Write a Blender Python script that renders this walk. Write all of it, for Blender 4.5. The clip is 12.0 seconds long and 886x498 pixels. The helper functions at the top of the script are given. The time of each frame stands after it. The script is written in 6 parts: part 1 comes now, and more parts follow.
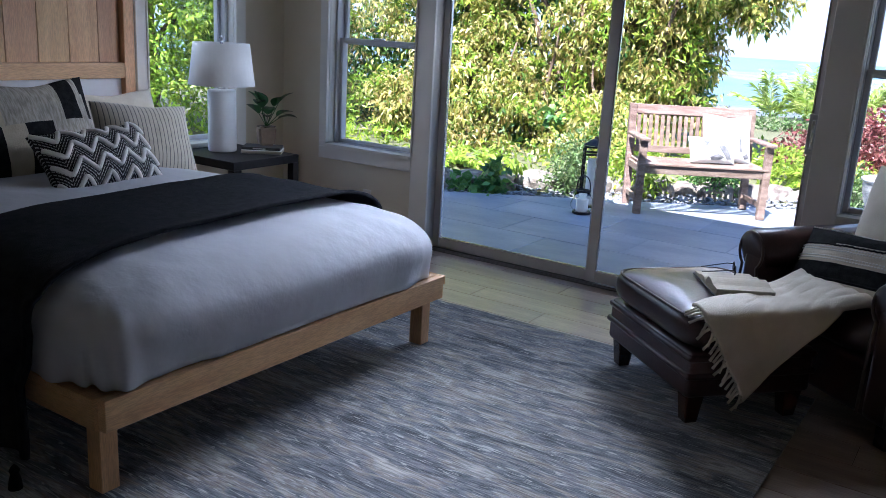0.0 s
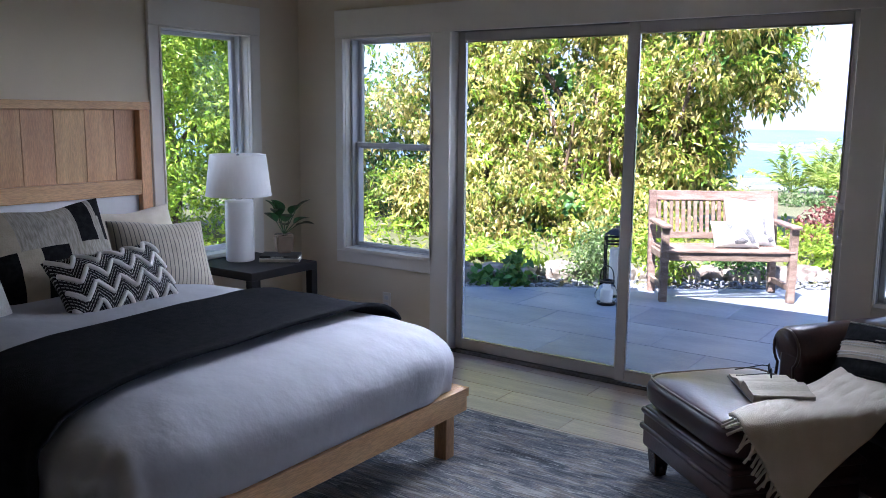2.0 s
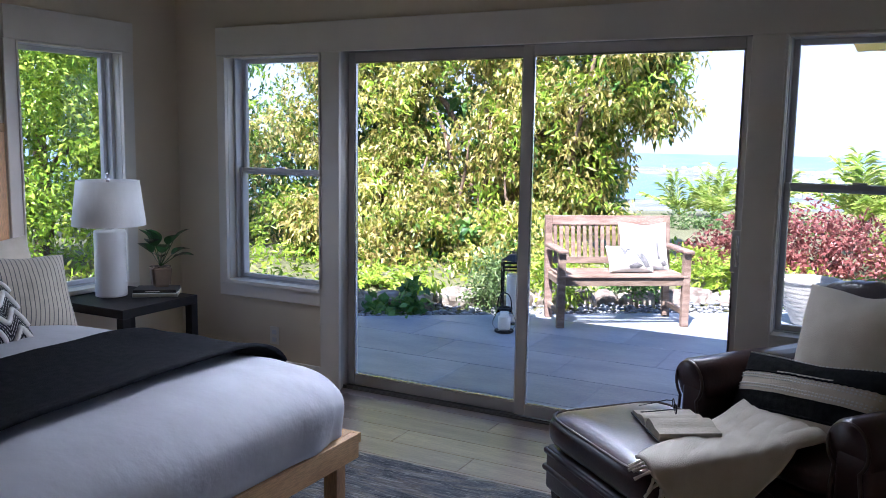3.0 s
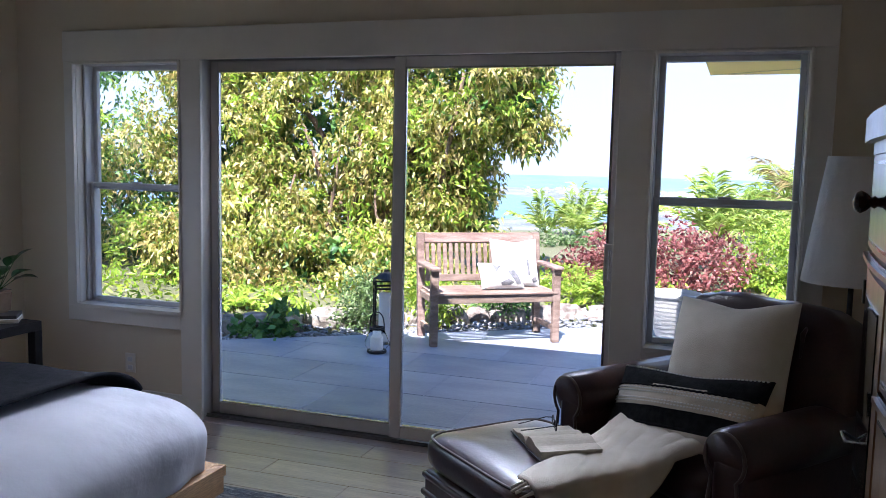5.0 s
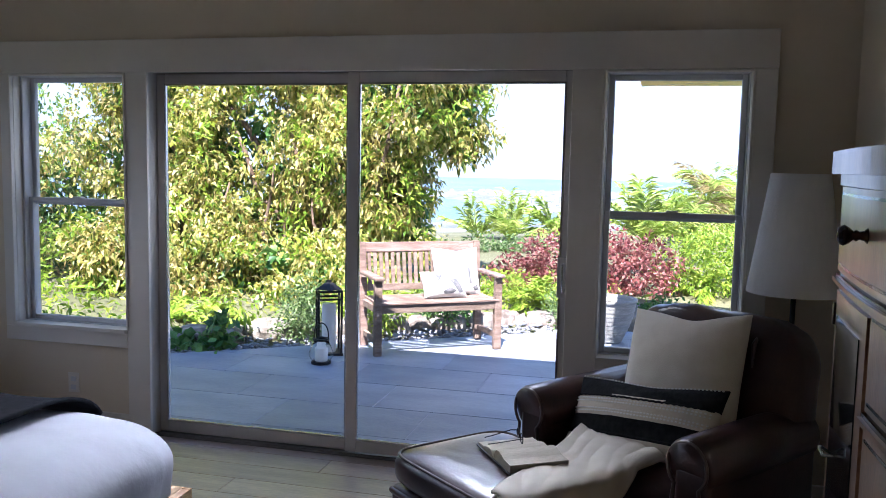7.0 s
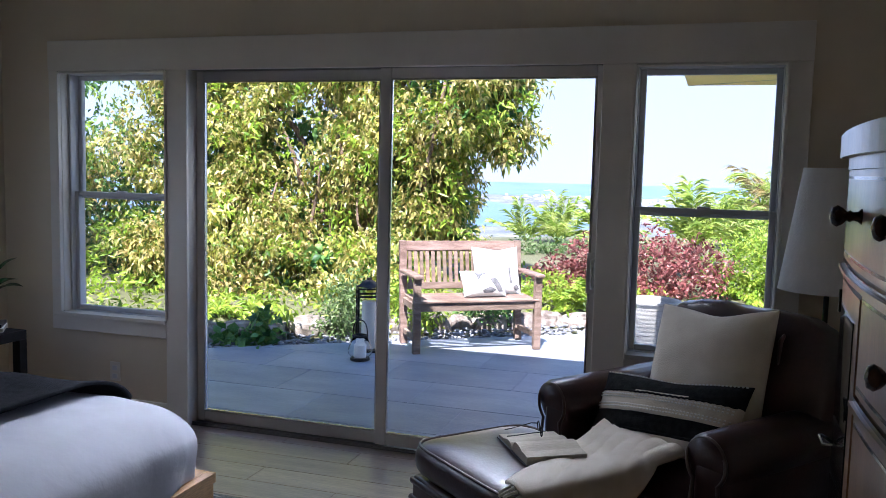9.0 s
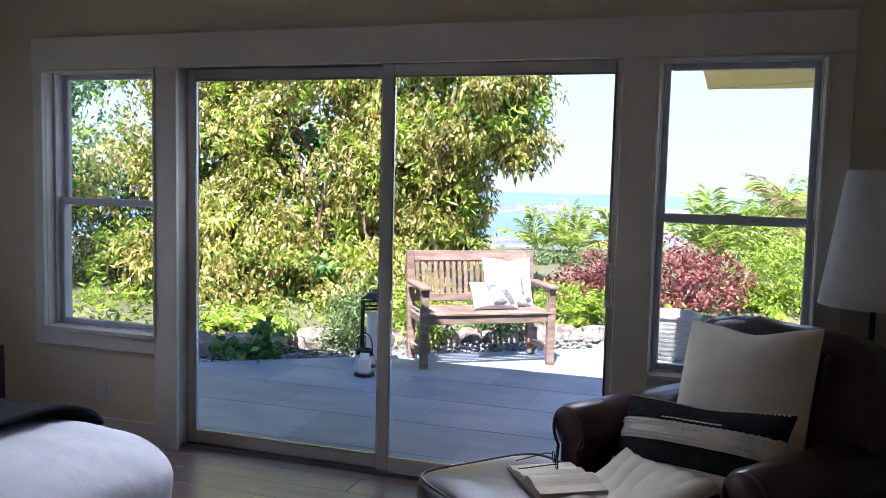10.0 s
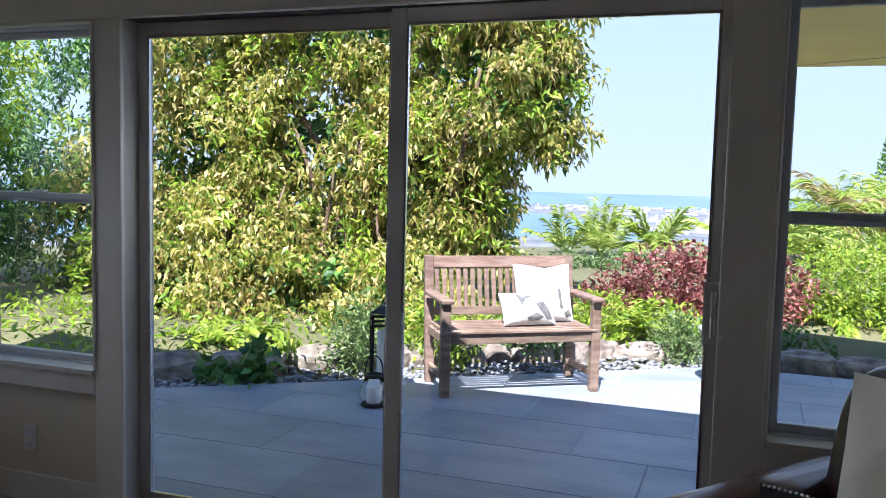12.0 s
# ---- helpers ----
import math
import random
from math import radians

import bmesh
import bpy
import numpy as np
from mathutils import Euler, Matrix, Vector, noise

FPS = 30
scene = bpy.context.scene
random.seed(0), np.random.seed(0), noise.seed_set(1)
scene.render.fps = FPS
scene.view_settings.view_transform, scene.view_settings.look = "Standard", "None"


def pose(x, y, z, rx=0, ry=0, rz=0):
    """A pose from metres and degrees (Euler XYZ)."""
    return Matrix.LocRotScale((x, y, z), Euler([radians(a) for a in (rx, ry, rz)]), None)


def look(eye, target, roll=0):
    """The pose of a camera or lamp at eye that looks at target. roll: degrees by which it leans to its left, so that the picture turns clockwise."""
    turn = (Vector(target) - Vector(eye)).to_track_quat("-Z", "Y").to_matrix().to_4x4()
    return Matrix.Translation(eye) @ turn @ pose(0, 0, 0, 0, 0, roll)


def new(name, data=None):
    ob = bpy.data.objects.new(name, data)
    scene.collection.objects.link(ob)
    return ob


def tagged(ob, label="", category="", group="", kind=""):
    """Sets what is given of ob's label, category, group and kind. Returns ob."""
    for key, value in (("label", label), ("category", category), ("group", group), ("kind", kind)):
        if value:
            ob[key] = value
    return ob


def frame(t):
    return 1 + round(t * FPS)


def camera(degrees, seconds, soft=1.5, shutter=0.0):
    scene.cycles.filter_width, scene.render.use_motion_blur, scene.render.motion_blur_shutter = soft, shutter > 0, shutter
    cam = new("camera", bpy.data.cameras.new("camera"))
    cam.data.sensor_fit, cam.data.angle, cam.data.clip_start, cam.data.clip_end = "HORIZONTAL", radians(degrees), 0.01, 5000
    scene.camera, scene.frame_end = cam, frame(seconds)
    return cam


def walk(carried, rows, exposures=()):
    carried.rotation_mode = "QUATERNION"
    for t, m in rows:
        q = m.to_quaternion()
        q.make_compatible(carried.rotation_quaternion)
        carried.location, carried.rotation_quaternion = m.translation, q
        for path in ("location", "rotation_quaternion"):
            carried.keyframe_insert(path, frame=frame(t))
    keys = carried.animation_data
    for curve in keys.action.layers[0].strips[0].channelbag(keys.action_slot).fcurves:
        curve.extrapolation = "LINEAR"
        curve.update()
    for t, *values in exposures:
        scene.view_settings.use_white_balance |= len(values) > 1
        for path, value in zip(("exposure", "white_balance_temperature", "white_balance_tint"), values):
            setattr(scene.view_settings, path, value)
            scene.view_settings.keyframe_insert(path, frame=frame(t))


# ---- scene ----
cam = camera(55.0, 12.0, soft=0.65)
PATH = [
    (0, (3.021, -4.585, 1.435), (1.965, -2.963, 0.929), 3.3),
    (0.5, (3.017, -4.574, 1.461), (1.912, -2.982, 0.968), 1.5),
    (1, (2.999, -4.555, 1.5), (1.839, -2.995, 1.03), 0.3),
    (1.5, (2.985, -4.544, 1.535), (1.822, -2.97, 1.127), 0.3),
    (2, (2.971, -4.482, 1.53), (1.841, -2.863, 1.213), 0.6),
    (2.5, (2.917, -4.34, 1.53), (1.869, -2.66, 1.246), 0.7),
    (3, (2.859, -4.258, 1.535), (1.929, -2.506, 1.274), 0.9),
    (3.5, (2.823, -4.223, 1.535), (2.015, -2.41, 1.292), 1.1),
    (3.7, (2.806, -4.209, 1.537), (2.044, -2.376, 1.3), 1.2),
    (5.3, (2.783, -4.13, 1.495), (2.177, -2.234, 1.293), 1.3),
    (5.5, (2.779, -4.131, 1.508), (2.219, -2.221, 1.307), 1.3),
    (6, (2.718, -4.174, 1.544), (2.224, -2.246, 1.345), 1.3),
    (6.5, (2.656, -4.203, 1.555), (2.174, -2.272, 1.356), 1.2),
    (7, (2.645, -4.215, 1.558), (2.162, -2.284, 1.36), 1.2),
    (9, (2.771, -4.2, 1.513), (2.165, -2.303, 1.323), 1.4),
    (9.5, (2.756, -4.108, 1.515), (2.132, -2.217, 1.327), 1.4),
    (10, (2.7, -3.884, 1.483), (2.065, -1.994, 1.316), 1.4),
    (10.5, (2.595, -3.63, 1.478), (1.937, -1.749, 1.308), 1.3),
    (11, (2.46, -3.385, 1.462), (1.784, -1.511, 1.292), 1.2),
    (11.5, (2.415, -3.078, 1.455), (1.739, -1.204, 1.281), 1.2),
    (12, (2.314, -2.866, 1.43), (1.638, -0.991, 1.261), 1.4),
]
walk(cam, [(t, look(eye, target, roll)) for t, eye, target, roll in PATH],
     exposures=((0, 2.26, 5450, 16), (2, 2.34, 5600, 19), (3.5, 2.10, 5650, 19), (5.5, 2.14, 5650, 19), (6.5, 2.28, 5700, 19), (9, 1.98, 5700, 18), (10.5, 1.98, 5850, 18), (12, 1.68, 5850, 13)))

# ---- world, sun, exposure ----
SUN_WAY = Vector((-0.05, 0.53, -0.85)).normalized()
world = bpy.data.worlds.new("world")
scene.world = world
world.use_nodes = True
sky = world.node_tree.nodes.new("ShaderNodeTexSky")
sky.sky_type, sky.sun_disc = "NISHITA", False
sky.sun_elevation = math.asin(-SUN_WAY.z)
sky.sun_rotation = math.atan2(-SUN_WAY.x, -SUN_WAY.y)
sky.dust_density, sky.air_density, sky.ozone_density, sky.altitude = 0.0, 1.0, 3.0, 600
world.node_tree.links.new(sky.outputs[0], world.node_tree.nodes["Background"].inputs[0])
world.node_tree.nodes["Background"].inputs[1].default_value = 0.118
sun = new("sun", bpy.data.lights.new("sun", "SUN"))
sun.data.energy, sun.data.angle, sun.data.color = 4.5, radians(0.5), (1.0, 0.95, 0.87)
sun.matrix_world = look((0, -20, 25), Vector((0, -20, 25)) + SUN_WAY)


def window_light(name, x, y, z, w, h, down, yaw, watts, spread=76):
    """The sky's light in the top of an opening: it falls inwards and down, as it comes from above the horizon."""
    lamp = new(name, bpy.data.lights.new(name, "AREA"))
    lamp.data.shape, lamp.data.size, lamp.data.size_y, lamp.data.energy = "RECTANGLE", w, h, watts
    lamp.data.spread, lamp.data.color = radians(spread), (0.90, 0.95, 1.0)
    lamp.matrix_world = pose(x, y, z, 0, 0, yaw) @ pose(0, 0, 0, -(90 - down), 0, 0)
    return lamp


window_light("door_daylight_west", 1.55, 0.015, 1.86, 1.1, 0.25, 20, -55, 0.80, 48)
window_light("door_daylight", 1.1, 0.015, 1.86, 0.9, 0.25, 51, 14, 0.2)
window_light("door_daylight_east", 1.75, 0.015, 1.86, 0.8, 0.25, 51, 25, 0.5)
window_light("door_daylight_deep", 1.1, 0.012, 1.84, 1.6, 0.2, 33, 8, 2.1, 42)
window_light("side_window_daylight", -0.53, 0.03, 1.85, 0.5, 0.2, 51, 0, 0.2)
window_light("bed_window_daylight", -1.32 - 0.10, -0.92, 1.85, 0.5, 0.2, 40, 90, 0.35)


# ---- materials ----
def mat(name, col, col2=None, rough=0.6, metal=0.0, scale=3.0, stretch=(1, 1, 1), fine=None, bump=0.0, bump_scale=60.0, spec=0.5,
        per="", hue=0.03, val=0.25, sheen=0.0, coat=0.0, coat_rough=0.03, detail=6.0, lo=0.35, hi=0.65, space="Object"):
    """A surface of two colours mixed by noise, a finer grain on top, relief and, if asked for, a shift from piece to piece."""
    m = bpy.data.materials.new(name)
    m.use_nodes = True
    t = m.node_tree
    n, link = t.nodes, t.links.new
    b = n["Principled BSDF"]
    b.inputs["Roughness"].default_value, b.inputs["Metallic"].default_value = rough, metal
    b.inputs["Specular IOR Level"].default_value = spec
    b.inputs["Sheen Weight"].default_value = sheen
    b.inputs["Coat Weight"].default_value, b.inputs["Coat Roughness"].default_value = coat, coat_rough
    tc = n.new("ShaderNodeTexCoord")
    mp = n.new("ShaderNodeMapping")
    mp.inputs["Scale"].default_value = stretch
    link(tc.outputs[space], mp.inputs[0])
    nz = n.new("ShaderNodeTexNoise")
    nz.inputs["Scale"].default_value, nz.inputs["Detail"].default_value = scale, detail
    link(mp.outputs[0], nz.inputs["Vector"])
    ramp = n.new("ShaderNodeValToRGB")
    ramp.color_ramp.elements[0].position, ramp.color_ramp.elements[1].position = lo, hi
    ramp.color_ramp.elements[0].color = (*col, 1)
    ramp.color_ramp.elements[1].color = (*(col2 or [c * 1.15 for c in col]), 1)
    link(nz.outputs[0], ramp.inputs[0])
    out = ramp.outputs[0]
    grain = n.new("ShaderNodeTexNoise")
    grain.inputs["Scale"].default_value, grain.inputs["Detail"].default_value = bump_scale, 4.0
    link(mp.outputs[0], grain.inputs["Vector"])
    if fine:
        mx = n.new("ShaderNodeMix")
        mx.data_type, mx.blend_type = "RGBA", "MULTIPLY"
        mx.inputs[0].default_value = fine
        r2 = n.new("ShaderNodeValToRGB")
        r2.color_ramp.elements[0].position, r2.color_ramp.elements[1].position = 0.38, 0.6
        r2.color_ramp.elements[0].color = (0.35, 0.35, 0.35, 1)
        link(grain.outputs[0], r2.inputs[0])
        link(out, mx.inputs[6])
        link(r2.outputs[0], mx.inputs[7])
        out = mx.outputs[2]
    if per:
        if per == "object":
            src = n.new("ShaderNodeObjectInfo").outputs["Random"]
        else:
            src = n.new("ShaderNodeNewGeometry").outputs["Random Per Island"]
        hs = n.new("ShaderNodeHueSaturation")
        for inp, span, mid in (("Hue", hue, 0.5), ("Value", val, 1.0)):
            mr = n.new("ShaderNodeMapRange")
            mr.inputs[3].default_value, mr.inputs[4].default_value = mid - span, mid + span
            if inp == "Hue":
                ml = n.new("ShaderNodeMath")
                ml.operation = "MULTIPLY"
                ml.inputs[1].default_value = 7.31
                fr = n.new("ShaderNodeMath")
                fr.operation = "FRACT"
                link(src, ml.inputs[0])
                link(ml.outputs[0], fr.inputs[0])
                link(fr.outputs[0], mr.inputs[0])
            else:
                link(src, mr.inputs[0])
            link(mr.outputs[0], hs.inputs[inp])
        link(out, hs.inputs["Color"])
        out = hs.outputs[0]
    link(out, b.inputs["Base Color"])
    if bump:
        bp = n.new("ShaderNodeBump")
        bp.inputs["Strength"].default_value, bp.inputs["Distance"].default_value = bump, 0.01
        link(grain.outputs[0], bp.inputs["Height"])
        link(bp.outputs[0], b.inputs["Normal"])
    return m


def leaf_mat(name, a, b, c, shine=0.35, through_light=0.42):
    """Leaves: three hues by leaf, part of the light going through."""
    m = bpy.data.materials.new(name)
    m.use_nodes = True
    t = m.node_tree
    n, link = t.nodes, t.links.new
    p = n["Principled BSDF"]
    p.inputs["Roughness"].default_value = shine
    geo = n.new("ShaderNodeNewGeometry")
    ramp = n.new("ShaderNodeValToRGB")
    e = ramp.color_ramp.elements
    e[0].color, e[1].color = (*a, 1), (*c, 1)
    mid = e.new(0.55)
    mid.color = (*b, 1)
    link(geo.outputs["Random Per Island"], ramp.inputs[0])
    tc = n.new("ShaderNodeTexCoord")
    nz = n.new("ShaderNodeTexNoise")
    nz.inputs["Scale"].default_value = 1.3
    link(tc.outputs["Object"], nz.inputs["Vector"])
    mx = n.new("ShaderNodeMix")
    mx.data_type, mx.blend_type = "RGBA", "OVERLAY"
    mx.inputs[0].default_value = 0.75
    link(ramp.outputs[0], mx.inputs[6])
    link(nz.outputs["Fac"], mx.inputs[7])
    link(mx.outputs[2], p.inputs["Base Color"])
    tr = n.new("ShaderNodeBsdfTranslucent")
    link(mx.outputs[2], tr.inputs[0])
    ms = n.new("ShaderNodeMixShader")
    ms.inputs[0].default_value = through_light
    link(p.outputs[0], ms.inputs[1])
    link(tr.outputs[0], ms.inputs[2])
    link(ms.outputs[0], n["Material Output"].inputs[0])
    return m


def glass_mat(name, rough=0.0, ior=1.25, tint=(1, 1, 1)):
    m = bpy.data.materials.new(name)
    m.use_nodes = True
    b = m.node_tree.nodes["Principled BSDF"]
    b.inputs["Base Color"].default_value = (*tint, 1)
    b.inputs["Transmission Weight"].default_value, b.inputs["Roughness"].default_value, b.inputs["IOR"].default_value = 1, rough, ior
    return m


def stripes_mat(name, ground, line, axis, pitch, width, rough=0.9, wobble=0.0):
    """Woven stripes across one axis of the thing."""
    m = mat(name, ground, [c * 0.9 for c in ground], rough=rough, scale=20, bump=0.3, bump_scale=180, sheen=0.3)
    t = m.node_tree
    n, link = t.nodes, t.links.new
    p = n["Principled BSDF"]
    under = p.inputs["Base Color"].links[0].from_socket
    tc = n.new("ShaderNodeTexCoord")
    sp = n.new("ShaderNodeSeparateXYZ")
    link(tc.outputs["Object"], sp.inputs[0])
    mo = n.new("ShaderNodeMath")
    mo.operation = "PINGPONG"
    mo.inputs[1].default_value = pitch / 2
    link(sp.outputs[axis], mo.inputs[0])
    lt = n.new("ShaderNodeMath")
    lt.operation = "LESS_THAN"
    lt.inputs[1].default_value = width / 2
    link(mo.outputs[0], lt.inputs[0])
    mx = n.new("ShaderNodeMix")
    mx.data_type = "RGBA"
    link(lt.outputs[0], mx.inputs[0])
    link(under, mx.inputs[6])
    mx.inputs[7].default_value = (*line, 1)
    link(mx.outputs[2], p.inputs["Base Color"])
    return m


def chevron_mat(name, ground, line, period, slope, pitch, width):
    """Fine woven chevrons that run along x and repeat upwards along y."""
    m = mat(name, ground, [c * 2 for c in ground], rough=0.95, scale=60, bump=0.5, bump_scale=150)
    t = m.node_tree
    n, link = t.nodes, t.links.new
    p = n["Principled BSDF"]
    under = p.inputs["Base Color"].links[0].from_socket
    tc, sp = n.new("ShaderNodeTexCoord"), n.new("ShaderNodeSeparateXYZ")
    link(tc.outputs["Object"], sp.inputs[0])

    def calc(op, a, b):
        k = n.new("ShaderNodeMath")
        k.operation = op
        for i, v in enumerate((a, b)):
            if isinstance(v, float):
                k.inputs[i].default_value = v
            else:
                link(v, k.inputs[i])
        return k.outputs[0]

    tri = calc("MULTIPLY", calc("PINGPONG", calc("ADD", sp.outputs[0], 0.27), period / 2), slope)
    on = calc("LESS_THAN", calc("PINGPONG", calc("ADD", sp.outputs[1], tri), pitch / 2), width / 2)
    dash = calc("GREATER_THAN", calc("PINGPONG", sp.outputs[0], 0.005), 0.0014)
    mx = n.new("ShaderNodeMix")
    mx.data_type = "RGBA"
    link(calc("MULTIPLY", on, dash), mx.inputs[0])
    link(under, mx.inputs[6])
    mx.inputs[7].default_value = (*line, 1)
    link(mx.outputs[2], p.inputs["Base Color"])
    return m


WALL = mat("warm_wall_paint", (0.71, 0.615, 0.46), (0.74, 0.645, 0.49), rough=0.75, scale=1.5, bump=0.08, bump_scale=220)
CEIL = mat("ceiling_paint", (0.75, 0.71, 0.63), (0.78, 0.74, 0.66), rough=0.8, scale=1.5, bump=0.05, bump_scale=200)
TRIM = mat("white_trim_paint", (0.76, 0.715, 0.635), (0.80, 0.755, 0.675), rough=0.4, scale=4, bump=0.04, bump_scale=90)
VINYL = mat("window_vinyl", (0.66, 0.66, 0.67), (0.70, 0.70, 0.71), rough=0.35, scale=5, bump=0.02)
ALU = mat("taupe_door_frame", (0.58, 0.545, 0.50), (0.63, 0.59, 0.545), rough=0.35, scale=6, bump=0.03, bump_scale=120)
TRACK = mat("dark_track", (0.09, 0.085, 0.08), (0.14, 0.13, 0.125), rough=0.5, metal=0.3)
STEEL = mat("brushed_steel", (0.6, 0.6, 0.62), (0.66, 0.66, 0.68), rough=0.25, metal=1.0, scale=30)
GLASS = glass_mat("window_glass")
FLOORW = mat("floor_planks", (0.31, 0.20, 0.145), (0.47, 0.35, 0.275), rough=0.30, scale=2.2, stretch=(0.6, 7, 1), fine=0.5, bump=0.06, bump_scale=26, per="object", hue=0.012, val=0.22, coat=1.0, coat_rough=0.34)
FLOORW.node_tree.nodes["Principled BSDF"].inputs["Coat IOR"].default_value = 1.75
GAP = mat("floor_gap", (0.05, 0.03, 0.02), rough=0.9)
OAK = mat("pale_oak", (0.60, 0.345, 0.155), (0.70, 0.43, 0.205), rough=0.5, scale=2.4, stretch=(1, 9, 9), fine=0.35, bump=0.15, bump_scale=30)
OAKV = mat("pale_oak_upright", (0.60, 0.34, 0.15), (0.70, 0.42, 0.195), rough=0.5, scale=2.4, stretch=(9, 9, 1), fine=0.35, bump=0.15, bump_scale=30, per="object", hue=0.012, val=0.16)
OAKY = mat("pale_oak_cross", (0.60, 0.345, 0.155), (0.70, 0.43, 0.205), rough=0.5, scale=2.4, stretch=(9, 1, 9), fine=0.35, bump=0.15, bump_scale=30)
BLACKW = mat("black_brown_wood", (0.007, 0.006, 0.006), (0.012, 0.010, 0.010), rough=0.55, spec=0.2, scale=4, stretch=(1, 8, 8), bump=0.06)
LINEN = mat("white_cotton", (0.78, 0.78, 0.79), (0.82, 0.82, 0.83), rough=0.9, scale=6, bump=0.12, bump_scale=300, sheen=0.2)
DUVET = mat("rumpled_white_cotton", (0.48, 0.48, 0.52), (0.53, 0.53, 0.57), rough=0.9, scale=5, bump=0.7, bump_scale=9, sheen=0.15)
NAVY = mat("charcoal_throw_knit", (0.010, 0.011, 0.015), (0.018, 0.019, 0.024), rough=0.95, scale=30, bump=0.5, bump_scale=250, spec=0.1)
CREAM = mat("cream_linen", (0.66, 0.58, 0.46), (0.73, 0.65, 0.53), rough=0.95, scale=12, bump=0.35, bump_scale=260, sheen=0.3)
WHITEF = mat("white_nubby_cloth", (0.76, 0.73, 0.68), (0.82, 0.80, 0.76), rough=0.95, scale=40, bump=0.7, bump_scale=120, sheen=0.3)
BLACKF = mat("black_wool", (0.010, 0.010, 0.011), (0.02, 0.02, 0.02), rough=0.97, spec=0.1, scale=40, bump=0.5, bump_scale=200)
TAUPEF = mat("taupe_slub_weave", (0.30, 0.27, 0.22), (0.52, 0.48, 0.41), rough=0.95, scale=22, stretch=(6, 1, 1), bump=0.6, bump_scale=80)
BEIGEF = mat("beige_weave", (0.48, 0.42, 0.31), (0.58, 0.51, 0.39), rough=0.95, scale=16, bump=0.4, bump_scale=140)
PIN = stripes_mat("cream_pinstripe", (0.52, 0.46, 0.365), (0.13, 0.12, 0.115), 0, 0.0205, 0.0042)
WEAVE = chevron_mat("black_white_weave", (0.012, 0.012, 0.014), (0.50, 0.49, 0.46), 0.12, 1.23, 0.017, 0.0055)
YARN = mat("white_yarn", (0.78, 0.76, 0.72), (0.84, 0.82, 0.78), rough=0.95, scale=60, bump=0.6, bump_scale=150)
LEATHER = mat("dark_brown_leather", (0.030, 0.011, 0.011), (0.060, 0.022, 0.019), rough=0.30, scale=5, fine=0.3, bump=0.07, bump_scale=90, spec=0.5, coat=0.25, coat_rough=0.22)
PIPING = mat("worn_leather_piping", (0.07, 0.045, 0.035), (0.12, 0.08, 0.06), rough=0.4, scale=20)
CHERRY = mat("red_brown_varnish", (0.29, 0.125, 0.058), (0.41, 0.20, 0.10), rough=0.33, scale=2.0, stretch=(6, 6, 1), fine=0.3, bump=0.03, bump_scale=40, coat=0.6, coat_rough=0.2)
DARKW = mat("dark_turned_wood", (0.035, 0.014, 0.008), (0.06, 0.025, 0.014), rough=0.2, scale=6, coat=0.4)
CERAM = mat("white_ceramic", (0.74, 0.74, 0.74), (0.79, 0.79, 0.79), rough=0.35, scale=3, bump=0.12, bump_scale=45)
SHADE = mat("white_linen_shade", (0.80, 0.79, 0.77), (0.83, 0.82, 0.80), rough=0.9, scale=40, stretch=(1, 1, 0.3), bump=0.12, bump_scale=260)
POTC = mat("tan_clay", (0.26, 0.18, 0.125), (0.33, 0.24, 0.17), rough=0.8, scale=15, bump=0.3)
PAPER = mat("book_paper", (0.46, 0.41, 0.31), (0.54, 0.48, 0.38), rough=0.85, scale=50, stretch=(1, 1, 30), bump=0.2)
COVER = mat("dark_book_cover", (0.03, 0.028, 0.03), (0.05, 0.045, 0.045), rough=0.5, scale=10)
PAPERW = mat("white_book_cover", (0.7, 0.69, 0.66), rough=0.5)
INK = mat("printed_grey", (0.35, 0.34, 0.32), rough=0.9)
BLACKM = mat("black_iron", (0.015, 0.015, 0.016), (0.03, 0.028, 0.026), rough=0.5, metal=0.6, scale=15, bump=0.2)
WAX = mat("candle_wax", (0.80, 0.77, 0.70), (0.84, 0.81, 0.75), rough=0.5)
TEAK = mat("weathered_teak", (0.19, 0.12, 0.085), (0.34, 0.24, 0.185), rough=0.7, scale=5, stretch=(1, 6, 6), fine=0.45, bump=0.4, bump_scale=50, per="object", hue=0.012, val=0.16)
SLATE = mat("blue_grey_porcelain_tile", (0.225, 0.255, 0.315), (0.325, 0.355, 0.41), rough=0.45, scale=2.2, stretch=(0.7, 1.6, 1), fine=0.15, bump=0.2, bump_scale=45, per="object", hue=0.01, val=0.12)
GROUT = mat("grey_grout", (0.28, 0.31, 0.36), (0.36, 0.385, 0.43), rough=0.9, scale=30, bump=0.3)
ROCK = mat("lava_rock", (0.13, 0.105, 0.085), (0.36, 0.31, 0.26), rough=0.9, scale=9, bump=1.0, bump_scale=30, per="object", hue=0.015, val=0.2)
PEB = mat("grey_pebbles", (0.16, 0.17, 0.19), (0.34, 0.34, 0.35), rough=0.7, scale=30, per="island", hue=0.01, val=0.4)
SOIL = mat("garden_soil", (0.05, 0.035, 0.02), (0.11, 0.085, 0.05), rough=0.95, scale=14, bump=0.8, bump_scale=30)
BARK = mat("brown_bark", (0.10, 0.062, 0.04), (0.24, 0.16, 0.11), rough=0.9, scale=9, stretch=(3, 3, 0.6), bump=0.8, bump_scale=30)
